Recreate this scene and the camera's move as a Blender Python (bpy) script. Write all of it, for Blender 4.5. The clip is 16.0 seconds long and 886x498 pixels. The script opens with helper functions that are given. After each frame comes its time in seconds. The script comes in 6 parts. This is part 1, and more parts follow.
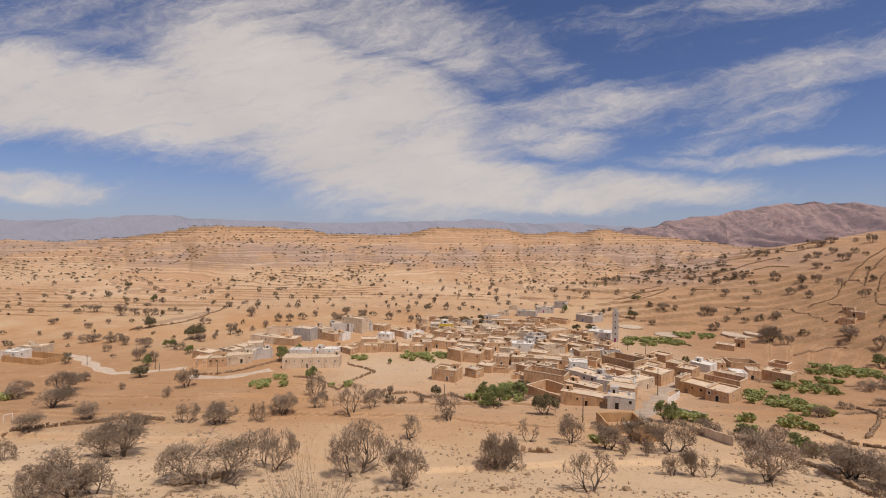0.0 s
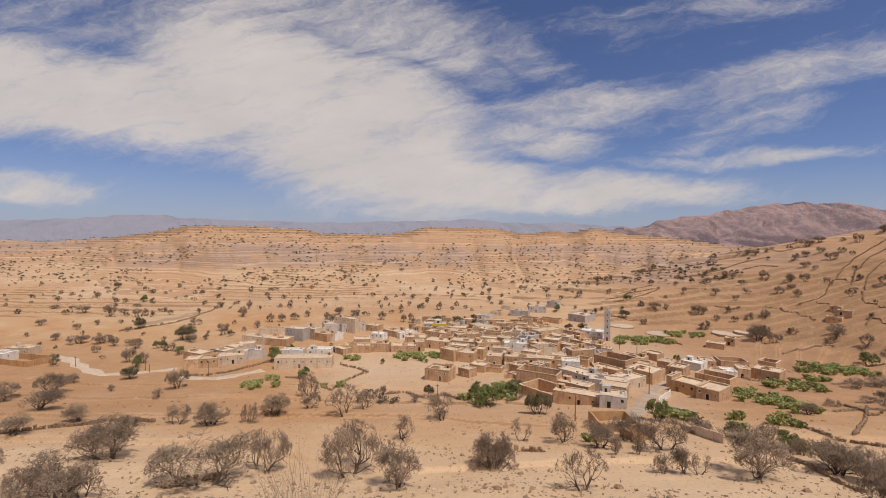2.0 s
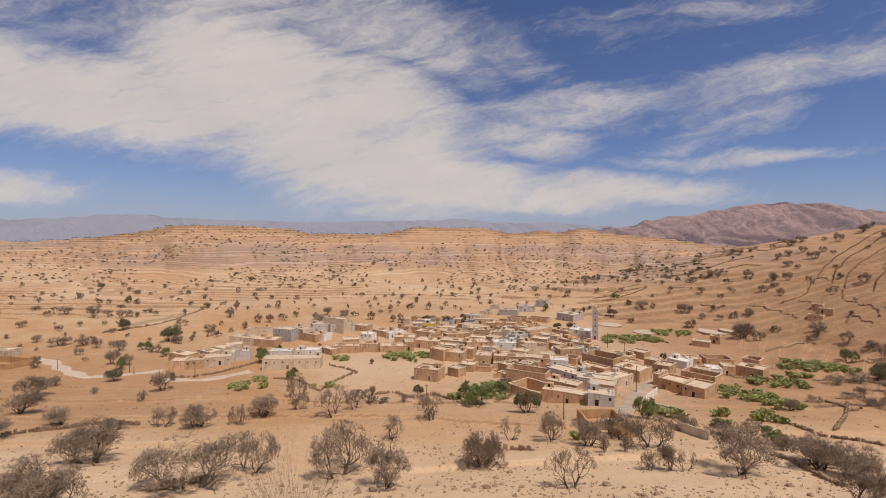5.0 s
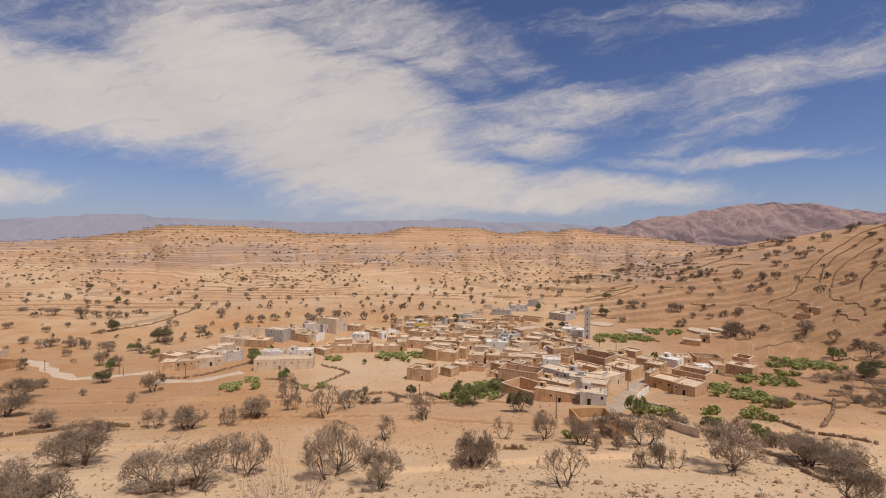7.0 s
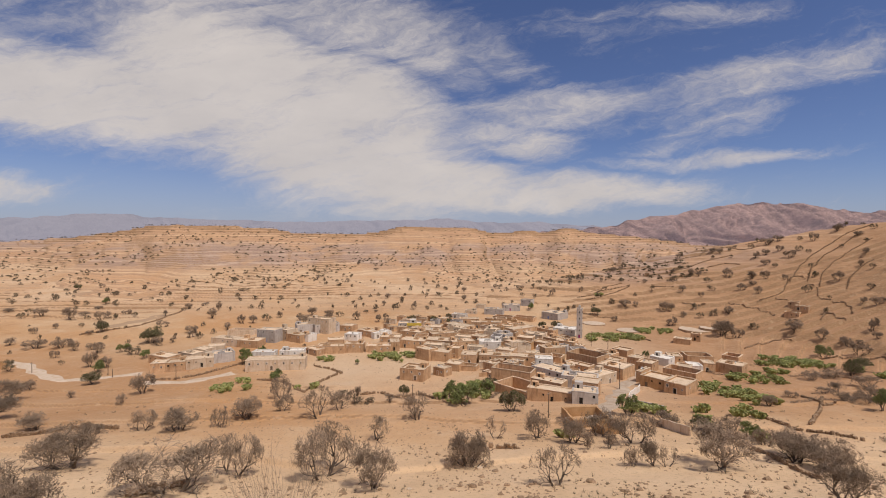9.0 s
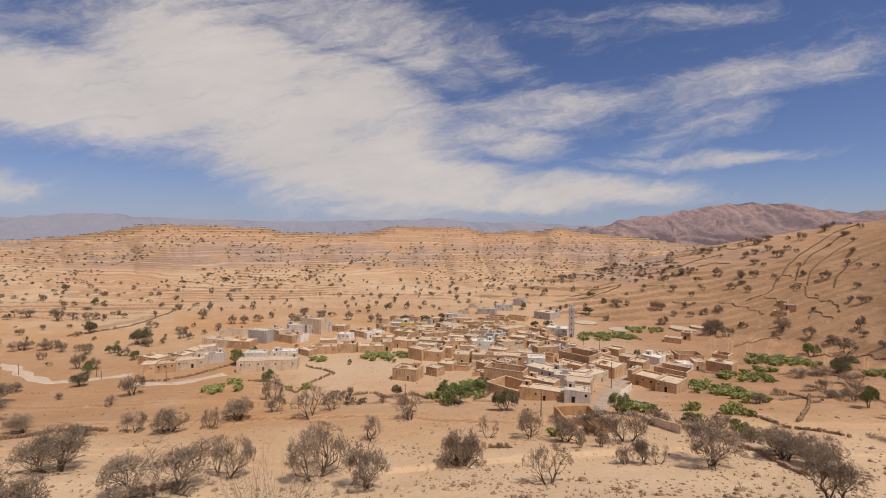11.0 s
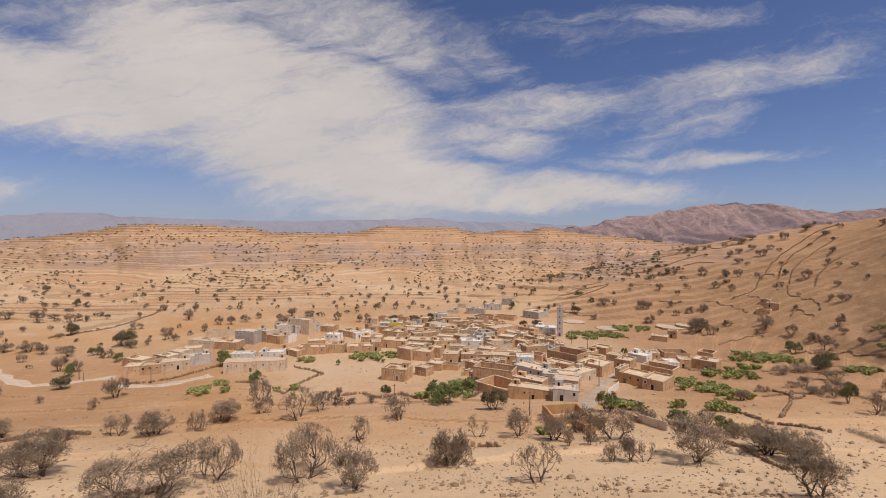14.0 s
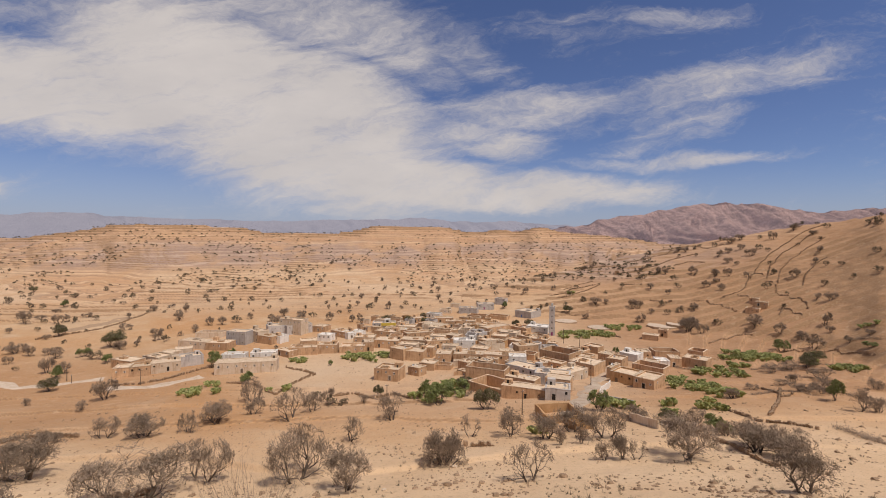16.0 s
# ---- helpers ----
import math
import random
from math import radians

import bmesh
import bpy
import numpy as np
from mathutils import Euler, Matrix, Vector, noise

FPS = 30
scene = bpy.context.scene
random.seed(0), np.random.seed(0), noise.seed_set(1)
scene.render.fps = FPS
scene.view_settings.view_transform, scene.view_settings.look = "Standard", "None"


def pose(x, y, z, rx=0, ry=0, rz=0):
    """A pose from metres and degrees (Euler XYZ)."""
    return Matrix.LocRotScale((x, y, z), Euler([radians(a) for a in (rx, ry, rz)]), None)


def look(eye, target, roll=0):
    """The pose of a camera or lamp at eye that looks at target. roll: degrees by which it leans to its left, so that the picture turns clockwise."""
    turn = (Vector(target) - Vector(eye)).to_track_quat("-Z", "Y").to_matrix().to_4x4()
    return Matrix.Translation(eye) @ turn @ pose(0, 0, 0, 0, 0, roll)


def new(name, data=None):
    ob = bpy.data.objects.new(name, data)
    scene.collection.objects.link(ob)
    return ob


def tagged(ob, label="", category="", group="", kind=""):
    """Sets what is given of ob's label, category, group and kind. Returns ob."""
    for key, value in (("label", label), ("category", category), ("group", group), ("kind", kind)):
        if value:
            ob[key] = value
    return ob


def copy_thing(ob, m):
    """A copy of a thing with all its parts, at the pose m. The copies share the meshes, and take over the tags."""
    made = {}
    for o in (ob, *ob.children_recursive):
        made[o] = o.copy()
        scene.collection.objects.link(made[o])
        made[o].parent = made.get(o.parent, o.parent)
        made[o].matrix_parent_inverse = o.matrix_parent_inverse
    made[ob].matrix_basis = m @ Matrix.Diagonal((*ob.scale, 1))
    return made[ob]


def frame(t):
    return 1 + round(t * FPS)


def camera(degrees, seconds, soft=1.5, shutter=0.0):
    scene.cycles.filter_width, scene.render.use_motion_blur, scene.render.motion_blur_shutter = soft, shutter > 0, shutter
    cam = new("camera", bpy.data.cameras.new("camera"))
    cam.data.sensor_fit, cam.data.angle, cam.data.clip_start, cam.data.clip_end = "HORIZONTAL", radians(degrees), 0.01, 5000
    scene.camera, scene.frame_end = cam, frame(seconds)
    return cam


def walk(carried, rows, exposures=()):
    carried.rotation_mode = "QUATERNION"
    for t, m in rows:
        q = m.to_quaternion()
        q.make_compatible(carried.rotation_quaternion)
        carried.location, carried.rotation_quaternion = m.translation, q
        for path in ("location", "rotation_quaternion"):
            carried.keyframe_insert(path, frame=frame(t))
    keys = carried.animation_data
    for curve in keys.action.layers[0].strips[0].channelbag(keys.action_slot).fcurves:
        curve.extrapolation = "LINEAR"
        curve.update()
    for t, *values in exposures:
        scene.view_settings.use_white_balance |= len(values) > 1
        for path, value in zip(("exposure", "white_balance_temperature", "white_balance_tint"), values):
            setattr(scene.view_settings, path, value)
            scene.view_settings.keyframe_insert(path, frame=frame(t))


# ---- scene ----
cam = camera(89.2, 16.0, soft=1.0)
PATH = [
    (0.0, pose(0, 0, 0, 88.875, -0.402, 0.000)),
    (2.0, pose(0, 0, 0, 88.857, -0.376, -0.908)),
    (4.0, pose(0, 0, 0, 88.838, -0.350, -1.822)),
    (6.5, pose(0, 0, 0, 88.815, -0.319, -2.970)),
    (8.0, pose(0, 0, 0, 88.800, -0.300, -3.663)),
    (9.0, pose(0, 0, 0, 88.790, -0.288, -4.126)),
    (11.5, pose(0, 0, 0, 88.765, -0.256, -5.289)),
    (14.0, pose(0, 0, 0, 88.739, -0.226, -6.460)),
    (16.0, pose(0, 0, 0, 88.717, -0.201, -7.402)),
]
walk(cam, PATH)

# ---- world: sky with high thin cloud, and the sun ----
SUN_EL, SUN_AZ = 62.0, 138.0  # degrees; azimuth from straight ahead (+y) towards the right (+x)


def nodes_of(tree):
    return tree.nodes, tree.links


def build_world():
    w = bpy.data.worlds.new("sky")
    w.use_nodes = True
    scene.world = w
    N, L = nodes_of(w.node_tree)
    N.clear()
    out = N.new("ShaderNodeOutputWorld")
    bg = N.new("ShaderNodeBackground")
    bg.inputs["Strength"].default_value = 0.105
    sky = N.new("ShaderNodeTexSky")
    sky.sky_type = "NISHITA"
    sky.sun_disc = False
    sky.sun_elevation, sky.sun_rotation = radians(SUN_EL), radians(SUN_AZ)
    sky.altitude, sky.air_density, sky.dust_density, sky.ozone_density = 1200, 1.0, 0.6, 2.0
    tc = N.new("ShaderNodeTexCoord")
    sep = N.new("ShaderNodeSeparateXYZ")
    L.new(tc.outputs["Generated"], sep.inputs[0])

    def m(op, a, b=None, c=None, clamp=False):
        n = N.new("ShaderNodeMath")
        n.operation, n.use_clamp = op, clamp
        for i, v in enumerate((a, b, c)):
            if v is None:
                continue
            if isinstance(v, (int, float)):
                n.inputs[i].default_value = v
            else:
                L.new(v, n.inputs[i])
        return n.outputs[0]

    X, Y, Z = sep.outputs
    ya = m("MAXIMUM", m("ABSOLUTE", Y), 0.25)
    u0, v0 = m("DIVIDE", X, ya), m("DIVIDE", Z, ya)  # tangents of bearing and height

    def noise_of(vec, scale, detail, rough, dist=0.0):
        n = N.new("ShaderNodeTexNoise")
        n.inputs["Scale"].default_value, n.inputs["Detail"].default_value = scale, detail
        n.inputs["Roughness"].default_value, n.inputs["Distortion"].default_value = rough, dist
        L.new(vec, n.inputs["Vector"])
        return n

    def vec(a, b, c=0.0):
        n = N.new("ShaderNodeCombineXYZ")
        for i, v in enumerate((a, b, c)):
            if isinstance(v, (int, float)):
                n.inputs[i].default_value = v
            else:
                L.new(v, n.inputs[i])
        return n.outputs[0]

    # slow warp of the cloud's outline, then finer fraying
    wn = noise_of(vec(m("MULTIPLY", u0, 1.0), m("MULTIPLY", v0, 2.2)), 3.2, 5, 0.6)
    ws = N.new("ShaderNodeSeparateColor")
    L.new(wn.outputs["Color"], ws.inputs[0])
    u = m("ADD", u0, m("MULTIPLY", m("SUBTRACT", ws.outputs[0], 0.5), 0.15))
    v = m("ADD", v0, m("MULTIPLY", m("SUBTRACT", ws.outputs[1], 0.5), 0.10))

    def bank(cu, cv, ru, rv, turn, strength, soft=0.7):
        """One cloud bank: an ellipse round (cu, cv) with a soft edge, lying at an angle."""
        a = radians(turn)
        du, dv = m("SUBTRACT", u, cu), m("SUBTRACT", v, cv)
        p = m("ADD", m("MULTIPLY", du, math.cos(a) / ru), m("MULTIPLY", dv, math.sin(a) / ru))
        q = m("ADD", m("MULTIPLY", du, -math.sin(a) / rv), m("MULTIPLY", dv, math.cos(a) / rv))
        r = m("SQRT", m("ADD", m("MULTIPLY", p, p), m("MULTIPLY", q, q)))
        n = N.new("ShaderNodeMapRange")
        n.interpolation_type = "SMOOTHSTEP"
        n.inputs["From Min"].default_value, n.inputs["From Max"].default_value = 1 + soft * 0.5, 1 - soft * 0.5
        n.inputs["To Min"].default_value, n.inputs["To Max"].default_value = 0, strength
        L.new(r, n.inputs["Value"])
        return n.outputs[0]

    mask = None
    for b in BANKS:
        k = bank(*b)
        mask = k if mask is None else m("MAXIMUM", mask, k)
    # the same thin cloud, added beyond the view all round, lifts the fill light
    over = noise_of(vec(m("MULTIPLY", X, 2.0), m("MULTIPLY", Y, 3.0), m("MULTIPLY", Z, 2.0)), 1.5, 6, 0.6).outputs["Fac"]
    away = N.new("ShaderNodeMapRange")
    away.interpolation_type = "SMOOTHSTEP"
    away.inputs["From Min"].default_value, away.inputs["From Max"].default_value = 0.70, 0.20
    away.inputs["To Max"].default_value = 1.0
    L.new(Y, away.inputs["Value"])
    mask = m("MAXIMUM", mask, m("MULTIPLY", away.outputs[0], over))
    # streaks that fray the banks, combed along the wind
    a = radians(14)
    su = m("ADD", m("MULTIPLY", u, math.cos(a)), m("MULTIPLY", v, math.sin(a)))
    sv = m("SUBTRACT", m("MULTIPLY", v, math.cos(a)), m("MULTIPLY", u, math.sin(a)))
    fray = noise_of(vec(m("MULTIPLY", su, 1.6), m("MULTIPLY", sv, 8.5)), 2.6, 9, 0.62, 0.5).outputs["Fac"]
    fine = noise_of(vec(m("MULTIPLY", su, 5.0), m("MULTIPLY", sv, 13.0)), 5.0, 8, 0.65, 0.8).outputs["Fac"]
    b = radians(-9)
    bu = m("ADD", m("MULTIPLY", u, math.cos(b)), m("MULTIPLY", v, math.sin(b)))
    bv = m("SUBTRACT", m("MULTIPLY", v, math.cos(b)), m("MULTIPLY", u, math.sin(b)))
    wisp = noise_of(vec(m("MULTIPLY", bu, 6.0), m("MULTIPLY", bv, 22.0)), 5.0, 9, 0.7, 1.2).outputs["Fac"]
    streak = m("ADD", m("ADD", m("MULTIPLY", fray, 0.62), m("MULTIPLY", fine, 0.23)), m("MULTIPLY", wisp, 0.15))
    # thick where the bank is dense, wispy where it thins
    dens = m("ADD", m("MULTIPLY", mask, 1.26), m("MULTIPLY", m("SUBTRACT", streak, 0.57), 2.1))
    dens = m("MULTIPLY", dens, m("ADD", m("MULTIPLY", streak, 0.6), 0.68))
    n = N.new("ShaderNodeMapRange")
    n.interpolation_type = "SMOOTHSTEP"
    n.inputs["From Min"].default_value, n.inputs["From Max"].default_value = -0.10, 1.15
    n.inputs["To Max"].default_value = 0.95
    L.new(dens, n.inputs["Value"])
    cloud = n.outputs[0]
    thick = noise_of(vec(m("MULTIPLY", u0, 1.3), m("MULTIPLY", v0, 3.0)), 3.0, 6, 0.55).outputs["Fac"]
    cc = N.new("ShaderNodeMix")
    cc.data_type = "RGBA"
    L.new(thick, cc.inputs["Factor"])
    cc.inputs["A"].default_value, cc.inputs["B"].default_value = (*CLOUD_DARK, 1), (*CLOUD_LIGHT, 1)
    # the sky's own blue, deepened a little by a dry high air
    tint = N.new("ShaderNodeMix")
    tint.data_type, tint.blend_type = "RGBA", "MULTIPLY"
    tint.inputs["Factor"].default_value = 1.0
    tint.inputs["B"].default_value = (*SKY_TINT, 1)
    L.new(sky.outputs[0], tint.inputs["A"])
    # dusty veil low over the horizon
    veil = N.new("ShaderNodeMapRange")
    veil.interpolation_type = "SMOOTHSTEP"
    veil.inputs["From Min"].default_value, veil.inputs["From Max"].default_value = 0.22, -0.05
    veil.inputs["To Max"].default_value = 0.85
    L.new(v0, veil.inputs["Value"])
    vm = N.new("ShaderNodeMix")
    vm.data_type = "RGBA"
    L.new(veil.outputs[0], vm.inputs["Factor"])
    L.new(tint.outputs["Result"], vm.inputs["A"])
    vm.inputs["B"].default_value = (*VEIL, 1)
    mix = N.new("ShaderNodeMix")
    mix.data_type = "RGBA"
    L.new(cloud, mix.inputs["Factor"])
    L.new(vm.outputs["Result"], mix.inputs["A"])
    L.new(cc.outputs["Result"], mix.inputs["B"])
    L.new(mix.outputs["Result"], bg.inputs["Color"])
    L.new(bg.outputs[0], out.inputs["Surface"])


# cloud banks: bearing and height (tangents), half-length, half-height, lean in degrees, density, softness
BANKS = [
    (-0.72, 0.305, 0.65, 0.105, -5, 1.0, 1.0),
    (-0.26, 0.285, 0.44, 0.175, -22, 1.0, 0.9),
    (-0.05, 0.140, 0.36, 0.066, -5, 1.0, 0.8),
    (0.30, 0.108, 0.38, 0.040, 1, 0.85, 1.0),
    (0.72, 0.188, 0.28, 0.018, 4, 0.55, 1.3),
    (-0.02, 0.455, 0.20, 0.075, -25, 0.60, 1.1),
    (0.34, 0.300, 0.26, 0.050, 7, 0.60, 1.2),
    (0.20, 0.230, 0.15, 0.045, -8, 0.62, 1.2),
    (0.84, 0.385, 0.40, 0.055, 14, 0.55, 1.5),
    (-0.95, 0.120, 0.19, 0.028, -5, 0.80, 1.0),
    (-0.80, 0.480, 0.45, 0.075, 0, 0.40, 1.4),
    (-0.28, 0.480, 0.40, 0.080, -6, 0.62, 1.4),
    (0.62, 0.530, 0.28, 0.022, 5, 0.33, 1.5),
    (0.70, 0.260, 0.20, 0.040, 20, 0.40, 1.3),
    (0.20, 0.405, 0.15, 0.045, -22, 0.42, 1.5),
    (0.42, 0.475, 0.32, 0.035, 8, 0.20, 1.5),
]
CLOUD_DARK, CLOUD_LIGHT = (4.5, 4.2, 4.2), (7.1, 6.4, 5.9)
SKY_TINT, VEIL = (0.60, 0.60, 0.77), (3.0, 3.3, 4.3)
build_world()

sun = new("sun", bpy.data.lights.new("sun", "SUN"))
sun.data.energy, sun.data.angle, sun.data.color = 3.4, radians(0.6), (1.0, 0.925, 0.84)
s_el, s_az = radians(SUN_EL), radians(SUN_AZ)
sun.matrix_world = look((math.cos(s_el) * math.sin(s_az) * 100, math.cos(s_el) * math.cos(s_az) * 100, math.sin(s_el) * 100), (0, 0, 0))
scene.view_settings.exposure = 0.0

# ---- the lie of the land: height of the ground at any place, the camera's eye being the origin ----
def lattice(ix, iy, seed):
    k = (ix.astype(np.int64) * 374761393 + iy.astype(np.int64) * 668265263 + seed * 974634777) & 0xFFFFFFFF
    k = ((k ^ (k >> 13)) * 1274126177) & 0xFFFFFFFF
    return ((k ^ (k >> 16)) & 0xFFFF) / 65535.0


def vnoise(x, y, seed=0):
    """Smooth noise of 0 to 1 with cells one unit wide."""
    ix, iy = np.floor(x), np.floor(y)
    fx, fy = x - ix, y - iy
    fx, fy = fx * fx * (3 - 2 * fx), fy * fy * (3 - 2 * fy)
    a, b = lattice(ix, iy, seed), lattice(ix + 1, iy, seed)
    c, d = lattice(ix, iy + 1, seed), lattice(ix + 1, iy + 1, seed)
    return (a * (1 - fx) + b * fx) * (1 - fy) + (c * (1 - fx) + d * fx) * fy


def fbm(x, y, seed=0, octaves=4):
    s, amp = 0.0, 0.5
    for i in range(octaves):
        s = s + amp * (vnoise(x, y, seed + i * 17) - 0.5)
        x, y, amp = x * 2.03 + 3.1, y * 2.03 + 1.7, amp * 0.5
    return s * 2


def sstep(a, b, x):
    t = np.clip((x - a) / (b - a), 0, 1)
    return t * t * (3 - 2 * t)


def curve(x, xs, ys, ease=0.018):
    """A smooth line through a few heights: interpolated, then eased by averaging."""
    w = (xs[-1] - xs[0]) * ease
    return sum(np.interp(x + k * w, xs, ys) for k in (-1, -0.5, 0, 0.5, 1)) / 5


def smax(a, b, k):
    h = np.clip(0.5 + 0.5 * (a - b) / k, 0, 1)
    return b * (1 - h) + a * h + k * h * (1 - h)


def ledges(z, pitch, sharp, seed_x, seed_y, warp=0.9):
    """Turns a slope into ledges about pitch high, uneven along the slope."""
    zz = z / pitch + warp * fbm(seed_x, seed_y, 91, 4)
    f = zz - np.floor(zz)
    return z + pitch * (sstep(0.5 - sharp, 0.5 + sharp, f) - f)


SCALE = 1.6


def ground(x, y, fine=True):
    x, y = np.asarray(x, float) / SCALE, np.asarray(y, float) / SCALE
    r = np.hypot(x, y)
    yy = np.where(y > 1, y, 1.0)
    u = np.clip(x / yy, -1.9, 1.9)
    back = sstep(5, -60, y)
    yf = np.maximum(y, 0.0) + 0.25 * np.maximum(np.abs(x) - 1.05 * np.maximum(y, 0), 0)
    # hillside below the camera, fields, and the valley floor with the village
    z = curve(yf, [0, 10, 20, 30, 42, 53, 70, 85, 100, 120, 140, 180, 260, 300],
              [-1.06, -7.9, -14.2, -19.6, -24.3, -27.2, -31.0, -33.6, -36.3, -39, -40.3, -41, -39.5, -37.5])
    # far hills: foot, spurs and crest line
    crest = curve(u, [-1.9, -1.15, -0.98, -0.87, -0.80, -0.70, -0.62, -0.55, -0.50, -0.30, -0.25, -0.10, -0.06, -0.03, 0.13, 0.17, 0.21, 0.26, 0.30, 0.345, 0.37, 0.40, 0.5, 0.6, 0.66, 1.9],
                  [0, 4, 4.5, -5, -4, 1.5, 8.5, 17, 18.5, 14.2, 7.6, 8.3, 13, 19, 20.5, 13, 11, 16.5, 12, 19.5, 19, 12.5, 7, 0, -6, -14], 0.003)
    crest_y = 660 + 60 * np.sin(u * 5 + 0.6) + 50 * sstep(-0.7, -1.0, u)
    t = np.clip((y - 262) / (crest_y - 262), 0, 1)
    rise = 0.52 * sstep(-0.15, 0.62, t) * t + 0.48 * sstep(0.22, 1.08, t)
    hill = -39.5 + (crest + 39.5) * rise
    # rounded spurs parted by sharp gullies, closer together towards the side hill
    su = u * 5.2 + 5.5 * np.maximum(u - 0.02, 0) + 0.5 * fbm(u * 3, t * 2, 8, 2) + 0.25 * t
    mound = np.abs(np.sin(3.1416 * su))
    spur = (mound - 0.55) * (0.75 + 0.7 * vnoise(u * 6, u * 0, 6)) + 0.5 * fbm(u * 14, t * 3, 5, 3)
    hill = hill + spur * 4.6 * sstep(0.12, 0.45, t) * sstep(1.0, 0.50, t)
    rill = np.abs(fbm(u * 26 + 0.6 * fbm(u * 8, t * 3, 83, 2), t * 2.2, 81, 3))
    hill = hill + 0.9 * (np.minimum(rill * 3, 1) - 0.6) * sstep(0.3, 0.6, t) * sstep(1.02, 0.85, t)
    if fine:
        lm = sstep(0.36, 0.58, vnoise(x * 0.016, y * 0.016, 71))
        hill = hill + (ledges(hill, 1.5, 0.13, x * 0.006, y * 0.006, 1.4) - hill) * (0.04 + 0.36 * lm)
        hill = hill + (ledges(hill, 3.1, 0.07, x * 0.006 + 7, y * 0.006, 0.7) - hill) * 0.85 * sstep(0.80, 0.93, t)
    beyond = np.maximum(y - crest_y, 0)
    hill = hill - 0.10 * beyond * sstep(0, 120, beyond)
    hill = np.where(beyond > 0, np.maximum(hill, -26.0), hill)
    z = np.where(y > 262, smax(z, hill, 2.0), z)
    # terraced hill that closes the valley on one side
    foot = curve(u, [-0.2, 0.15, 0.35, 0.65, 1.0, 1.3, 1.9], [330, 262, 225, 195, 150, 112, 90])
    top_y = curve(u, [-0.2, 0.2, 0.33, 0.65, 1.0, 1.3, 1.9], [345, 300, 300, 305, 265, 212, 160])
    top_z = curve(u, [-0.2, 0.15, 0.33, 0.5, 0.65, 0.78, 1.0, 1.28, 1.9], [-40, -38, -27, -16, -7, -0.5, 8.5, 15.5, 22])
    s = np.clip((y - foot) / (top_y - foot), 0, 1)
    low = np.interp(foot, [90, 130, 200], [-36.5, -39.5, -41])
    side = low + (top_z - low) * (0.35 * s + 0.65 * sstep(-0.12, 1.02, s)) * sstep(0, 0.10, s + 0.02)
    side = side + 2.6 * fbm(x * 0.02, y * 0.02, 40, 3) * sstep(0, 0.3, s)
    if fine:
        tm = sstep(0.42, 0.58, vnoise(x * 0.030, y * 0.030, 72) * 0.7 + 0.3 * vnoise(x * 0.09, y * 0.09, 75))
        tilt = 30 * (u - 0.3) + 26 * np.maximum(u - 0.72, 0)
        side = side + (ledges(side - tilt, 2.6, 0.09, x * 0.010, y * 0.010, 1.5) - side + tilt) * (0.08 + 0.55 * tm)
        tn = sstep(0.55, 0.66, vnoise(x * 0.035, y * 0.035, 73)) * sstep(0.8, 0.6, u)
        side = side + (ledges(side - 0.6 * tilt, 1.4, 0.16, x * 0.03 + 9, y * 0.03, 1.8) - side + 0.6 * tilt) * 0.4 * tn
        side = side + 0.5 * fbm(x * 0.11, y * 0.11, 78, 4) * sstep(0, 0.2, s)
    side = side - 0.30 * np.maximum(y - top_y, 0)
    side = np.where((u > -0.15) & (y > foot - 40), side, -90)
    z = np.where(y > 60, smax(z, side, 1.5), z)
    # open distance
    z = np.where(r > 900, z + (-24 - z) * sstep(900, 1300, r), z)
    # uneven ground
    z = z + 1.1 * fbm(x * 0.025, y * 0.025, 11, 3) * sstep(20, 60, r) * sstep(900, 500, r)
    if fine:
        z = z + 0.35 * fbm(x * 0.16, y * 0.16, 23, 3) * sstep(5, 30, r) * sstep(700, 300, r)
        # low steps over the flats behind the village
        flat = sstep(200, 240, y) * sstep(420, 330, y) * sstep(0.30, 0.12, u)
        g = y * 0.075 + 0.006 * x + 1.6 * fbm(x * 0.008, y * 0.012, 63, 3)
        f = g - np.floor(g)
        z = z + 0.9 * flat * (sstep(0.45, 0.53, f) - f) * sstep(0.3, 0.7, vnoise(x * 0.014, y * 0.02, 79))
        # banks between the near fields
        g = y * 0.055 + 0.004 * x + 0.9 * fbm(x * 0.012, y * 0.02, 61, 3)
        f = g - np.floor(g)
        near = sstep(38, 60, y) * sstep(135, 110, y)
        z = z + 0.75 * near * (sstep(0.46, 0.52, f) - f) * (0.4 + vnoise(x * 0.02, y * 0.02, 77))
    z = z * (1 - back) + (-1.06 - 0.02 * r + 2 * fbm(x * 0.02, y * 0.02, 3, 3)) * back
    return z * SCALE


# ---- materials ----
def material(name, build, rough=0.95, spec=0.15):
    mat = bpy.data.materials.new(name)
    mat.use_nodes = True
    N, L = nodes_of(mat.node_tree)
    b = N["Principled BSDF"]
    b.inputs["Roughness"].default_value = rough
    b.inputs["Specular IOR Level"].default_value = spec
    build(N, L, b)
    return mat


def ramp(N, L, fac, stops):
    r = N.new("ShaderNodeValToRGB")
    e = r.color_ramp.elements
    while len(e) < len(stops):
        e.new(0.5)
    for k, (p, c) in zip(e, stops):
        k.position, k.color = p, (*c, 1)
    L.new(fac, r.inputs[0])
    return r.outputs[0]


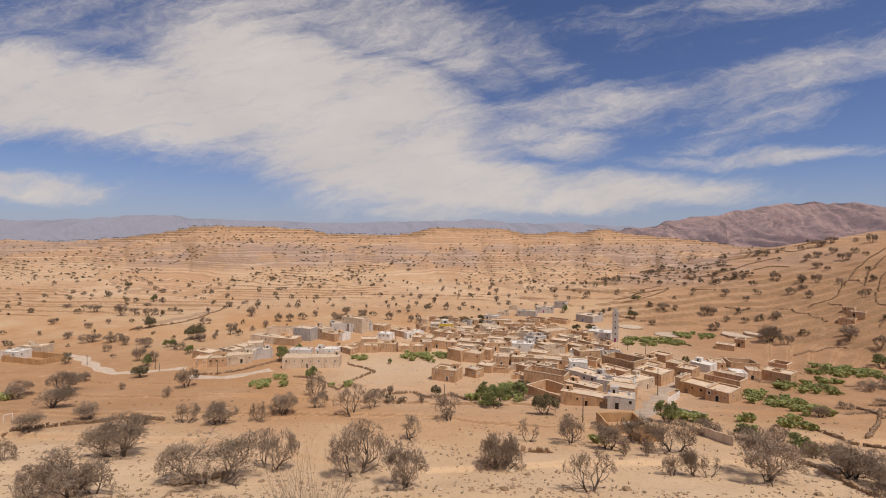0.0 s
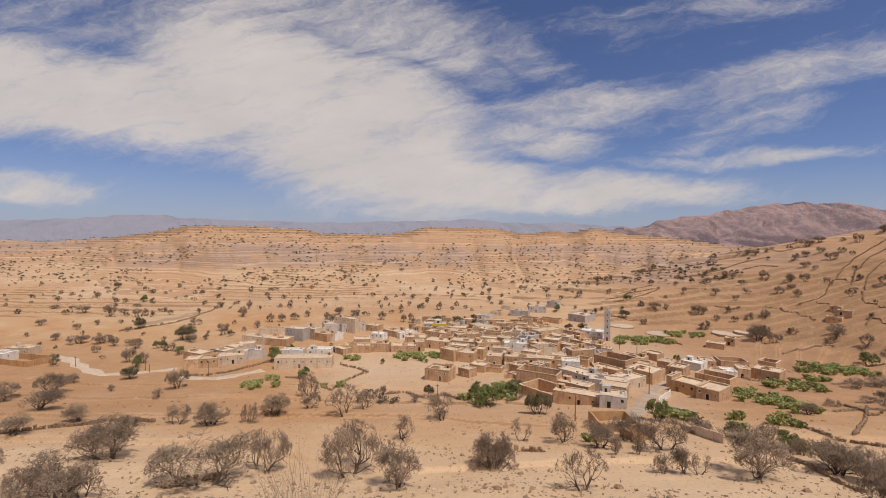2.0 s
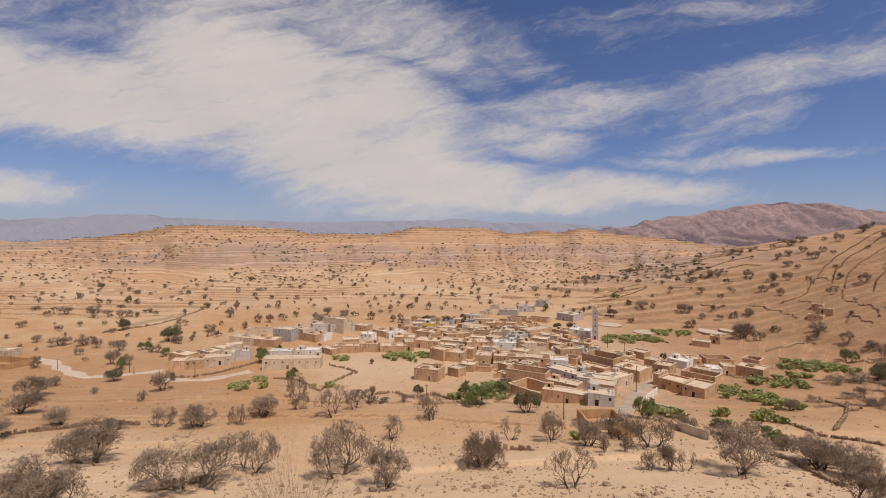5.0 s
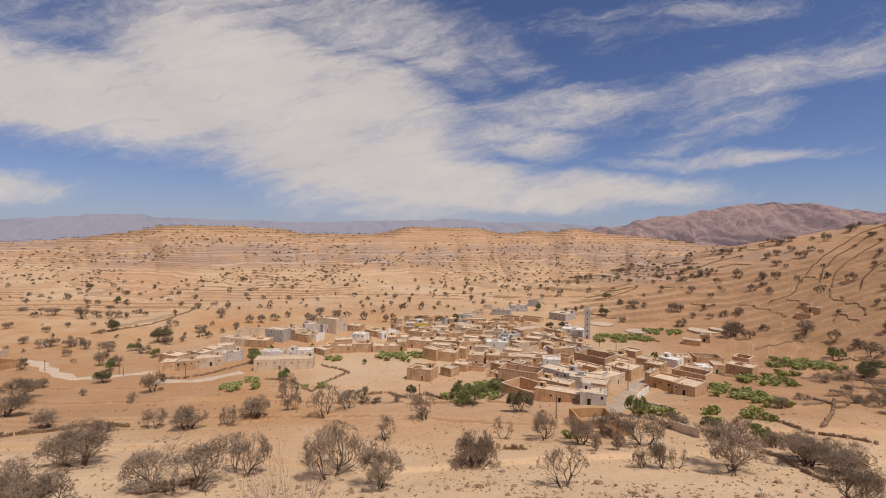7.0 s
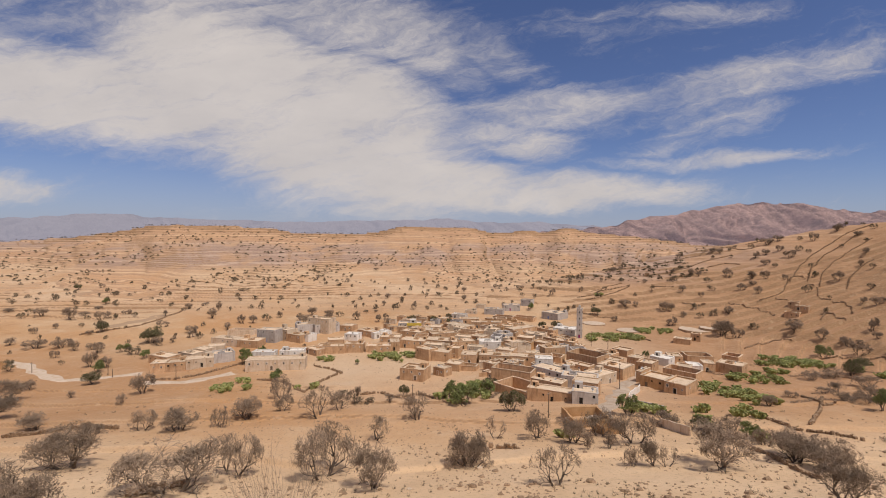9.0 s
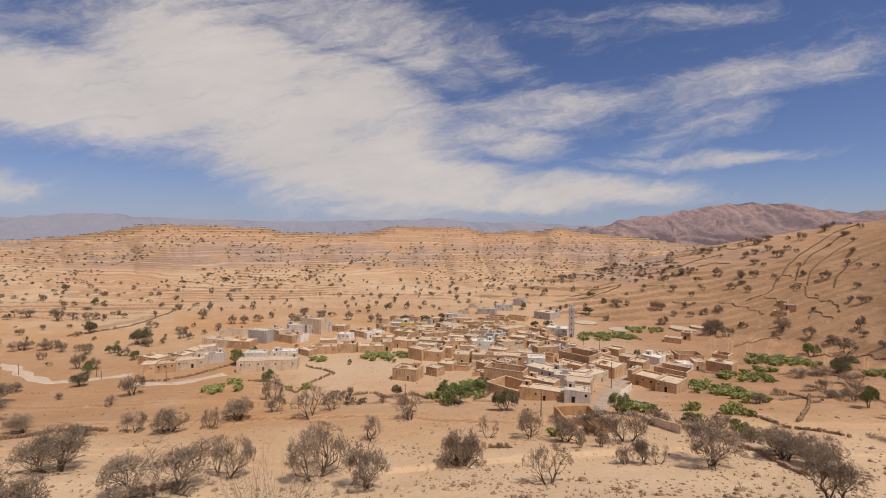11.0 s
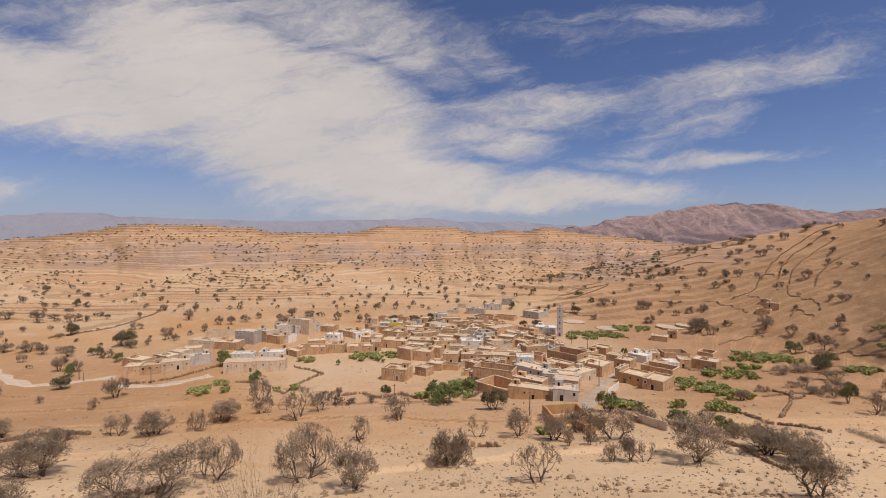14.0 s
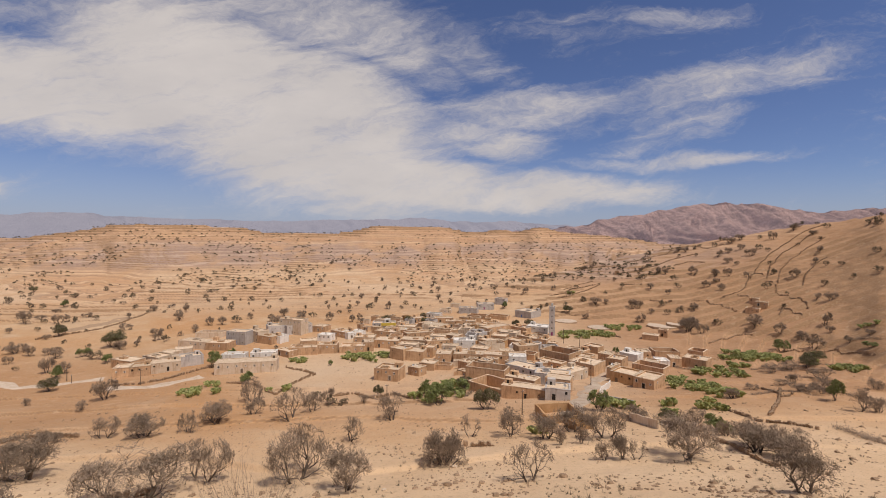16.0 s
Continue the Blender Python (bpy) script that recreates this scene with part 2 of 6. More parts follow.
def tex(N, L, scale, detail=6, rough=0.6, stretch=(1, 1, 1), coord="Object"):
    tc = N.new("ShaderNodeTexCoord")
    mp = N.new("ShaderNodeMapping")
    mp.inputs["Scale"].default_value = stretch
    L.new(tc.outputs[coord], mp.inputs[0])
    n = N.new("ShaderNodeTexNoise")
    n.inputs["Scale"].default_value, n.inputs["Detail"].default_value, n.inputs["Roughness"].default_value = scale, detail, rough
    L.new(mp.outputs[0], n.inputs["Vector"])
    return n.outputs["Fac"]


def blend(N, L, fac, a, b, mode="MIX"):
    x = N.new("ShaderNodeMix")
    x.data_type, x.blend_type = "RGBA", mode
    for s, v in (("Factor", fac), ("A", a), ("B", b)):
        if isinstance(v, (int, float)):
            x.inputs[s].default_value = v
        elif isinstance(v, tuple):
            x.inputs[s].default_value = (*v, 1)
        else:
            L.new(v, x.inputs[s])
    return x.outputs["Result"]


def span(N, L, v, a, b, lo=0.0, hi=1.0):
    n = N.new("ShaderNodeMapRange")
    n.interpolation_type = "SMOOTHSTEP"
    for s, q in (("From Min", a), ("From Max", b), ("To Min", lo), ("To Max", hi)):
        n.inputs[s].default_value = q
    L.new(v, n.inputs["Value"])
    return n.outputs[0]


def calc(N, L, op, a, b):
    n = N.new("ShaderNodeMath")
    n.operation = op
    for i, v in enumerate((a, b)):
        if isinstance(v, (int, float)):
            n.inputs[i].default_value = v
        else:
            L.new(v, n.inputs[i])
    return n.outputs[0]


def bump(N, L, b, height, strength, dist):
    n = N.new("ShaderNodeBump")
    n.inputs["Strength"].default_value, n.inputs["Distance"].default_value = strength, dist
    L.new(height, n.inputs["Height"])
    L.new(n.outputs[0], b.inputs["Normal"])


def earth(N, L, b):
    """Dry ochre soil; on the far hills beds of pale and grey-mauve rock that follow the height."""
    big = tex(N, L, 0.008, 5, 0.55)
    mid = tex(N, L, 0.05, 6, 0.6)
    fine = tex(N, L, 0.9, 8, 0.7)
    soil = ramp(N, L, big, [(0.38, (0.47, 0.25, 0.11)), (0.50, (0.50, 0.30, 0.155)), (0.60, (0.55, 0.37, 0.22))])
    soil = blend(N, L, span(N, L, mid, 0.50, 0.72, 0, 0.55), soil, (0.57, 0.41, 0.27))
    soil = blend(N, L, span(N, L, mid, 0.46, 0.26, 0, 0.55), soil, (0.36, 0.175, 0.068))
    geo = N.new("ShaderNodeNewGeometry")
    pos = N.new("ShaderNodeSeparateXYZ")
    L.new(geo.outputs["Position"], pos.inputs[0])
    # browner, stonier soil on the terraced side hill
    off = calc(N, L, "SUBTRACT", pos.outputs[0], calc(N, L, "MULTIPLY", pos.outputs[1], 0.34))
    brown = calc(N, L, "MULTIPLY", span(N, L, off, -10, 60, 0, 0.92), span(N, L, pos.outputs[1], 80, 190))
    soil = blend(N, L, brown, soil, blend(N, L, mid, (0.25, 0.122, 0.055), (0.50, 0.285, 0.152)))
    # redder ploughland on the low fields away from the village
    plough = calc(N, L, "MULTIPLY", span(N, L, pos.outputs[0], -40, -110, 0, 0.75), calc(N, L, "MULTIPLY", span(N, L, pos.outputs[1], 95, 130), span(N, L, pos.outputs[1], 330, 230)))
    soil = blend(N, L, plough, soil, blend(N, L, mid, (0.33, 0.16, 0.065), (0.46, 0.27, 0.145)))
    # pale gravelly brow of the near slope
    soil = blend(N, L, span(N, L, pos.outputs[1], 150, 70, 0, 0.88), soil, blend(N, L, mid, (0.60, 0.40, 0.23), (0.75, 0.555, 0.365)))
    # pale trodden earth in and around the village
    ex = calc(N, L, "MULTIPLY", calc(N, L, "SUBTRACT", calc(N, L, "SUBTRACT", pos.outputs[0], 42), calc(N, L, "MULTIPLY", calc(N, L, "SUBTRACT", pos.outputs[1], 245), 0.12)), 0.0095)
    ey = calc(N, L, "MULTIPLY", calc(N, L, "SUBTRACT", pos.outputs[1], 245), 0.0085)
    er = calc(N, L, "ADD", calc(N, L, "MULTIPLY", ex, ex), calc(N, L, "MULTIPLY", ey, ey))
    er = calc(N, L, "ADD", er, calc(N, L, "MULTIPLY", mid, 0.8))
    soil = blend(N, L, span(N, L, er, 1.7, 0.9, 0, 0.38), soil, (0.58, 0.425, 0.295))
    # beds of rock: bands of height, wavering a little
    wav = tex(N, L, 0.006, 3, 0.5)
    h = calc(N, L, "ADD", pos.outputs[2], calc(N, L, "MULTIPLY", wav, 14.0))
    cx = N.new("ShaderNodeCombineXYZ")
    L.new(h, cx.inputs[2])
    bn = N.new("ShaderNodeTexNoise")
    bn.inputs["Scale"].default_value, bn.inputs["Detail"].default_value, bn.inputs["Roughness"].default_value = 0.30, 5, 0.80
    L.new(cx.outputs[0], bn.inputs["Vector"])
    fade = tex(N, L, 0.022, 5, 0.65)
    beds = ramp(N, L, bn.outputs["Fac"], [(0.34, (0.22, 0.125, 0.075)), (0.39, (0.47, 0.25, 0.125)), (0.46, (0.54, 0.315, 0.17)), (0.49, (0.27, 0.155, 0.09)), (0.52, (0.51, 0.29, 0.155)), (0.58, (0.66, 0.46, 0.29)), (0.66, (0.42, 0.235, 0.125))])
    grey = ramp(N, L, bn.outputs["Fac"], [(0.36, (0.20, 0.132, 0.10)), (0.43, (0.38, 0.245, 0.18)), (0.48, (0.24, 0.158, 0.12)), (0.52, (0.41, 0.275, 0.205)), (0.60, (0.50, 0.365, 0.275)), (0.66, (0.31, 0.20, 0.15))])
    patch = tex(N, L, 0.005, 4, 0.55)
    belt = calc(N, L, "MULTIPLY", span(N, L, pos.outputs[2], 2.0, -14.0), span(N, L, pos.outputs[2], -48.0, -36.0))
    mauve = calc(N, L, "MULTIPLY", span(N, L, patch, 0.40, 0.52, 0.15, 1.0), belt)
    beds = blend(N, L, mauve, beds, grey)
    cream = calc(N, L, "MULTIPLY", span(N, L, patch, 0.58, 0.42, 0.1, 0.6), span(N, L, pos.outputs[2], -34.0, -48.0))
    beds = blend(N, L, cream, beds, blend(N, L, bn.outputs["Fac"], (0.42, 0.26, 0.14), (0.74, 0.56, 0.385)))
    beds = blend(N, L, span(N, L, fade, 0.47, 0.64, 0.0, 0.6), beds, blend(N, L, 0.6, soil, (0.50, 0.29, 0.15)))
    far = span(N, L, pos.outputs[1], 330, 480)
    col = blend(N, L, far, soil, beds)
    # the steeper a ledge face, the darker and rustier its colour
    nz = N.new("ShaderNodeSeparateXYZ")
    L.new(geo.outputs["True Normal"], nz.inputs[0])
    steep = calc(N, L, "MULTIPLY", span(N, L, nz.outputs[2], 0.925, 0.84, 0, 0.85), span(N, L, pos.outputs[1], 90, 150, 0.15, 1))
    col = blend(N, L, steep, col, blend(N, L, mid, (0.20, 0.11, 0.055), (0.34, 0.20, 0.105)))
    # patches a few metres wide: dry weeds, trampled and washed soil
    weed = tex(N, L, 0.22, 7, 0.72)
    col = blend(N, L, span(N, L, weed, 0.56, 0.70, 0, 0.32), col, (0.36, 0.225, 0.125))
    col = blend(N, L, span(N, L, weed, 0.46, 0.33, 0, 0.34), col, (0.62, 0.43, 0.27))
    # stones and tufts as specks at two sizes
    speck = tex(N, L, 1.3, 5, 0.85)
    col = blend(N, L, span(N, L, speck, 0.54, 0.62, 0, 0.42), col, (0.25, 0.155, 0.085))
    col = blend(N, L, span(N, L, fine, 0.35, 0.7, 0.0, 0.22), col, (0.56, 0.41, 0.28))
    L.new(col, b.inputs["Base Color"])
    tot = calc(N, L, "ADD", calc(N, L, "MULTIPLY", fine, 0.35), calc(N, L, "MULTIPLY", mid, 1.2))
    bump(N, L, b, calc(N, L, "ADD", tot, weed), 0.9, 0.5)


def plain(c1, c2, scale, c3=None, bumps=0.4, rough=0.95):
    """Two tones mixed by noise, streaks of a third, and a light relief."""
    def go(N, L, b):
        a = tex(N, L, scale, 6, 0.65)
        s = tex(N, L, scale * 0.6, 5, 0.7, (3.0, 3.0, 0.5))
        col = ramp(N, L, a, [(0.34, c1), (0.66, c2)])
        if c3:
            col = blend(N, L, span(N, L, s, 0.47, 0.66, 0, 0.8), col, c3)
        oi = N.new("ShaderNodeObjectInfo")
        tone = N.new("ShaderNodeMapRange")
        tone.inputs["To Min"].default_value, tone.inputs["To Max"].default_value = 0.82, 1.12
        L.new(oi.outputs["Random"], tone.inputs["Value"])
        hsv = N.new("ShaderNodeHueSaturation")
        L.new(tone.outputs[0], hsv.inputs["Value"])
        L.new(col, hsv.inputs["Color"])
        L.new(hsv.outputs[0], b.inputs["Base Color"])
        bump(N, L, b, tex(N, L, scale * 5, 6, 0.7), bumps, 0.12)
    return go


M = dict(
    earth=material("dry_earth", earth),
    mud=material("mud_plaster", plain((0.48, 0.295, 0.165), (0.63, 0.42, 0.255), 0.5, (0.36, 0.215, 0.12), 0.7)),
    pale=material("pale_plaster", plain((0.55, 0.42, 0.30), (0.66, 0.54, 0.41), 0.5, (0.45, 0.31, 0.20))),
    white=material("whitewash", plain((0.66, 0.60, 0.53), (0.78, 0.73, 0.67), 0.4, (0.52, 0.43, 0.35))),
    grey=material("cement_render", plain((0.42, 0.375, 0.34), (0.54, 0.485, 0.44), 0.5, (0.34, 0.29, 0.26))),
    roof=material("earth_roof", plain((0.57, 0.425, 0.29), (0.68, 0.535, 0.39), 0.35, (0.47, 0.33, 0.22))),
    stone=material("dry_stone", plain((0.29, 0.185, 0.11), (0.46, 0.32, 0.205), 1.6, (0.21, 0.135, 0.085), 0.8)),
    # near-black colour on solid faces stands in for the unlit inside of openings
    dark=material("painted_dark_inside", plain((0.025, 0.02, 0.018), (0.05, 0.04, 0.03), 2.0)),
    blue=material("blue_paint", plain((0.05, 0.12, 0.42), (0.09, 0.18, 0.50), 2.0), 0.5, 0.4),
    teal=material("teal_paint", plain((0.06, 0.30, 0.30), (0.10, 0.40, 0.38), 2.0), 0.5, 0.4),
    purple=material("purple_paint", plain((0.22, 0.02, 0.11), (0.30, 0.03, 0.15), 2.0), 0.5, 0.4),
    yellow=material("ochre_paint", plain((0.52, 0.36, 0.05), (0.60, 0.43, 0.09), 1.0), 0.7, 0.3),
    wood=material("grey_wood", plain((0.12, 0.085, 0.06), (0.22, 0.16, 0.11), 4.0)),
    trunk=material("bark", plain((0.10, 0.075, 0.055), (0.20, 0.155, 0.12), 3.0, (0.07, 0.05, 0.04))),
    twig=material("bare_twigs", plain((0.215, 0.158, 0.112), (0.37, 0.275, 0.20), 1.2)),
    scrub=material("dull_green_leaves", plain((0.12, 0.094, 0.058), (0.21, 0.166, 0.105), 1.5)),
    olive=material("olive_leaves", plain((0.085, 0.085, 0.035), (0.17, 0.165, 0.075), 1.5)),
    leaf=material("green_leaves", plain((0.12, 0.145, 0.04), (0.28, 0.295, 0.105), 2.0), 0.6, 0.3),
    cactus=material("cactus_pads", plain((0.16, 0.175, 0.045), (0.36, 0.375, 0.125), 1.4, (0.44, 0.42, 0.19)), 0.6, 0.3),
    dish=material("white_enamel", plain((0.72, 0.72, 0.70), (0.80, 0.80, 0.78), 2.0), 0.4, 0.4),
    track=material("pale_dust_track", plain((0.50, 0.385, 0.285), (0.60, 0.475, 0.365), 0.25, (0.45, 0.315, 0.21))),
)


# ---- building blocks ----
def part(name, bm, mat, parent=None, label=""):
    me = bpy.data.meshes.new(name)
    bm.to_mesh(me)
    bm.free()
    me.materials.append(mat)
    ob = new(name, me)
    if parent is not None:
        ob.parent = parent
    if label:
        tagged(ob, label)
    return ob


def box(bm, x0, y0, z0, x1, y1, z1, jit=0.0, rnd=random):
    c = [(x0, y0, z0), (x1, y0, z0), (x1, y1, z0), (x0, y1, z0), (x0, y0, z1), (x1, y0, z1), (x1, y1, z1), (x0, y1, z1)]
    v = [bm.verts.new([q + rnd.uniform(-jit, jit) for q in p]) for p in c]
    for f in ((3, 2, 1, 0), (4, 5, 6, 7), (0, 1, 5, 4), (1, 2, 6, 5), (2, 3, 7, 6), (3, 0, 4, 7)):
        bm.faces.new([v[i] for i in f])


def empty(name, x, y, z, turn=0.0):
    ob = new(name)
    ob.matrix_world = pose(x, y, z, 0, 0, turn)
    return ob


def gz(x, y):
    return float(ground(np.array([x]), np.array([y]))[0])


def grid_mesh(name, P, mat, nu, nv, wrap=False, smooth=True):
    """A sheet of nu by nv points."""
    me = bpy.data.meshes.new(name)
    me.vertices.add(nu * nv)
    me.vertices.foreach_set("co", P.reshape(-1).astype(np.float32))
    i, j = np.meshgrid(np.arange(nu if wrap else nu - 1), np.arange(nv - 1), indexing="ij")
    k = (i + 1) % nu
    q = np.stack([i * nv + j, k * nv + j, k * nv + j + 1, i * nv + j + 1], -1).reshape(-1, 4)
    n = len(q)
    me.loops.add(n * 4)
    me.loops.foreach_set("vertex_index", q.reshape(-1).astype(np.int32))
    me.polygons.add(n)
    me.polygons.foreach_set("loop_start", np.arange(0, n * 4, 4, dtype=np.int32))
    me.polygons.foreach_set("use_smooth", np.full(n, smooth))
    me.update(calc_edges=True)
    me.materials.append(mat)
    return new(name, me)


# ---- ground and distance ----
def build_ground():
    az = np.radians(np.concatenate([np.linspace(-52, 60, 720), np.linspace(60, 308, 60)[1:-1]]))
    r = np.concatenate([[0.0], np.geomspace(0.4, 60, 40)[:-1], np.geomspace(60, 480, 430)[:-1], np.geomspace(480, 1280, 330)[:-1], np.geomspace(1280, 4900, 26)])
    A, Rr = np.meshgrid(az, r, indexing="ij")
    x, y = Rr * np.sin(A), Rr * np.cos(A)
    P = np.stack([x, y, ground(x, y)], -1)[:, ::-1]
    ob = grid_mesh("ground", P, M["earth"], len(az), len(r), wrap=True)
    tagged(ob, "dry ochre earth with terraces and bare rocky hills", "ground", kind="structure")


def rock(tone1, tone2, haze_glow):
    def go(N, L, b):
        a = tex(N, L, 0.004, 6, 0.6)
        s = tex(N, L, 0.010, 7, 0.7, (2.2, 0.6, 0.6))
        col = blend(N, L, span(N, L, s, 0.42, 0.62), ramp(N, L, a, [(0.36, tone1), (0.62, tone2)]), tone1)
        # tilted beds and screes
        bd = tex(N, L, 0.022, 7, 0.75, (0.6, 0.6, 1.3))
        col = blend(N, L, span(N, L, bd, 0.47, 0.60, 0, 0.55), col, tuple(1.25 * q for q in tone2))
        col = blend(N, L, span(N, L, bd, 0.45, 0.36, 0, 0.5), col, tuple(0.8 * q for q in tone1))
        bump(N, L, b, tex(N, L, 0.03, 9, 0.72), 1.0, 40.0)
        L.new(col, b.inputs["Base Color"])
        # distance haze is painted on as an even emission of the rock
        if haze_glow:
            b.inputs["Emission Color"].default_value = (*haze_glow, 1)
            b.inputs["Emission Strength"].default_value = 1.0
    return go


def build_range(name, label, dist, us, vs, depth, rough, mat, seed):
    """A range of mountains: a ridge line over bearings us, with flanks cut by gullies."""
    nu, nv = 640, 90
    u = np.linspace(us[0], us[-1], nu)
    w = np.linspace(0, 1, nv)
    U, W = np.meshgrid(u, w, indexing="ij")
    crest = np.interp(U, us, vs) * dist
    base = -60.0
    x = U * dist * (1 + 0 * W)
    g = np.abs(fbm(U * 20 + 1.2 * fbm(U * 6, W * 2, seed + 9, 2), W * 0.9 + U * 3, seed, 4)) * 2.4
    y = dist - depth * (1 - W) + 300 * (np.clip(g, 0, 1) - 0.4) * (1 - W) ** 0.5
    prof = W ** 1.15 * (1 - 0.85 * (1 - W) * np.clip(1.6 * g, 0, 1))
    z = base + (crest - base) * prof + rough * fbm(U * 34, W * 3, seed + 5, 4) * (0.25 + W * 0.4) + 0.9 * rough * (0.35 - np.abs(fbm(U * 48 + 0.8 * fbm(U * 15, W * 3, seed + 3, 2), W * 1.6, seed + 7, 4))) * (1 - W) ** 0.6
    P = np.stack([x, y, z], -1)
    ob = grid_mesh(name, P, mat, nu, nv)
    tagged(ob, label, "mountains", kind="structure")


build_ground()
# nearer mountain: pink rock, with a weaker bluish emission painted in for haze
ROCK_NEAR = material("pink_rock_with_haze", rock((0.20, 0.128, 0.106), (0.385, 0.245, 0.198), (0.112, 0.09, 0.104)))
# far range: almost black rock, its pale haze given as emission
ROCK_FAR = material("haze_glow_range", rock((0.045, 0.04, 0.04), (0.06, 0.052, 0.05), (0.295, 0.28, 0.335)))
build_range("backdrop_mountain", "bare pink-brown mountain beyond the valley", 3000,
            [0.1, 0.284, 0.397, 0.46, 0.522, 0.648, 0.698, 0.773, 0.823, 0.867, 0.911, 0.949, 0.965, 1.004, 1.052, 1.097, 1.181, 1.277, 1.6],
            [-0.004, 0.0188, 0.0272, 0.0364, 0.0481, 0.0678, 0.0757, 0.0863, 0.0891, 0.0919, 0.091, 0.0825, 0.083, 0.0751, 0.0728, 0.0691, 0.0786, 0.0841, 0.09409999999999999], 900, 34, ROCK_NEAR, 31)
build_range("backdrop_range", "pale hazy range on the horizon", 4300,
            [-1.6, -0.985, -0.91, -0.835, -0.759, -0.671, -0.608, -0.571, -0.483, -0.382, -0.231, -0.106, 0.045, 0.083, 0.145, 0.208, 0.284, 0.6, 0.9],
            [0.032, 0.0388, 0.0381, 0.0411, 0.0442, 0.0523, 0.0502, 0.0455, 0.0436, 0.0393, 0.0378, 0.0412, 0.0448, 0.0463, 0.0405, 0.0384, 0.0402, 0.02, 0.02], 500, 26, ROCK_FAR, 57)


# ---- the village: flat-roofed houses of mud and cement ----
M["yellowmud"] = material("ochre_mud", plain((0.40, 0.235, 0.11), (0.52, 0.32, 0.165), 0.5, (0.33, 0.18, 0.085)))
WALL_WORDS = {"mud": "weathered brown mud-plaster", "pale": "pale sand-coloured plaster", "white": "whitewashed", "grey": "bare grey cement", "yellowmud": "ochre mud-walled"}
rnd = random.Random(5)
SPOTS = []
ROOFS = {}


def ring(bm, pts, z0, z1, jit):
    """A wall band over closed outlines: pts is (outer, inner) lists of the same length."""
    n = len(pts[0])
    ob = [bm.verts.new((x, y, z0)) for x, y in pts[0]]
    tops = [z1 + rnd.uniform(-jit, jit) for _ in range(n)]
    ot = [bm.verts.new((x + rnd.uniform(-1, 1) * jit * 0.5, y + rnd.uniform(-1, 1) * jit * 0.5, tops[i])) for i, (x, y) in enumerate(pts[0])]
    it = [bm.verts.new((x, y, tops[i])) for i, (x, y) in enumerate(pts[1])]
    ib = [bm.verts.new((x, y, z0)) for x, y in pts[1]]
    for i in range(n):
        k = (i + 1) % n
        bm.faces.new((ob[i], ob[k], ot[k], ot[i]))
        bm.faces.new((ot[i], ot[k], it[k], it[i]))
        bm.faces.new((it[i], it[k], ib[k], ib[i]))
    return tops


def outline(w, d, inset, step=2.6):
    """A rectangle from (0, 0) to (w, d), inset, with points about every step metres."""
    x0, y0, x1, y1 = inset, inset, w - inset, d - inset
    nx, ny = max(2, int(w / step)), max(2, int(d / step))
    p = [(x0 + (x1 - x0) * i / nx, y0) for i in range(nx)]
    p += [(x1, y0 + (y1 - y0) * i / ny) for i in range(ny)]
    p += [(x1 - (x1 - x0) * i / nx, y1) for i in range(nx)]
    p += [(x0, y1 - (y1 - y0) * i / ny) for i in range(ny)]
    return p


def opening(thing, name, side, at, sill, w, h, mat, frame_mat, size):
    """A door or window on one of the walls: a raised surround, and a leaf set back in it."""
    W, D = size

    def put(bm, a0, a1, z0, z1, out, back):
        if side == "front":
            box(bm, a0, -out, z0, a1, back, z1)
        elif side == "right":
            box(bm, W - back, a0, z0, W + out, a1, z1)
        else:
            box(bm, -out, a0, z0, back, a1, z1)

    bm = bmesh.new()
    f = 0.14
    put(bm, at - f, at, sill - (f if name == "window" else 0), sill + h + f, 0.06, 0.02)
    put(bm, at + w, at + w + f, sill - (f if name == "window" else 0), sill + h + f, 0.06, 0.02)
    put(bm, at, at + w, sill + h, sill + h + f, 0.06, 0.02)
    if name == "window":
        put(bm, at, at + w, sill - f, sill, 0.09, 0.02)
    fr = part(name, bm, frame_mat, thing)
    bm = bmesh.new()
    put(bm, at, at + w, sill, sill + h, 0.02, 0.02)
    if name == "window":
        put(bm, at + w * 0.47, at + w * 0.53, sill, sill + h, 0.035, 0.0)
    part("leaf" if name == "door" else "pane", bm, mat, fr)


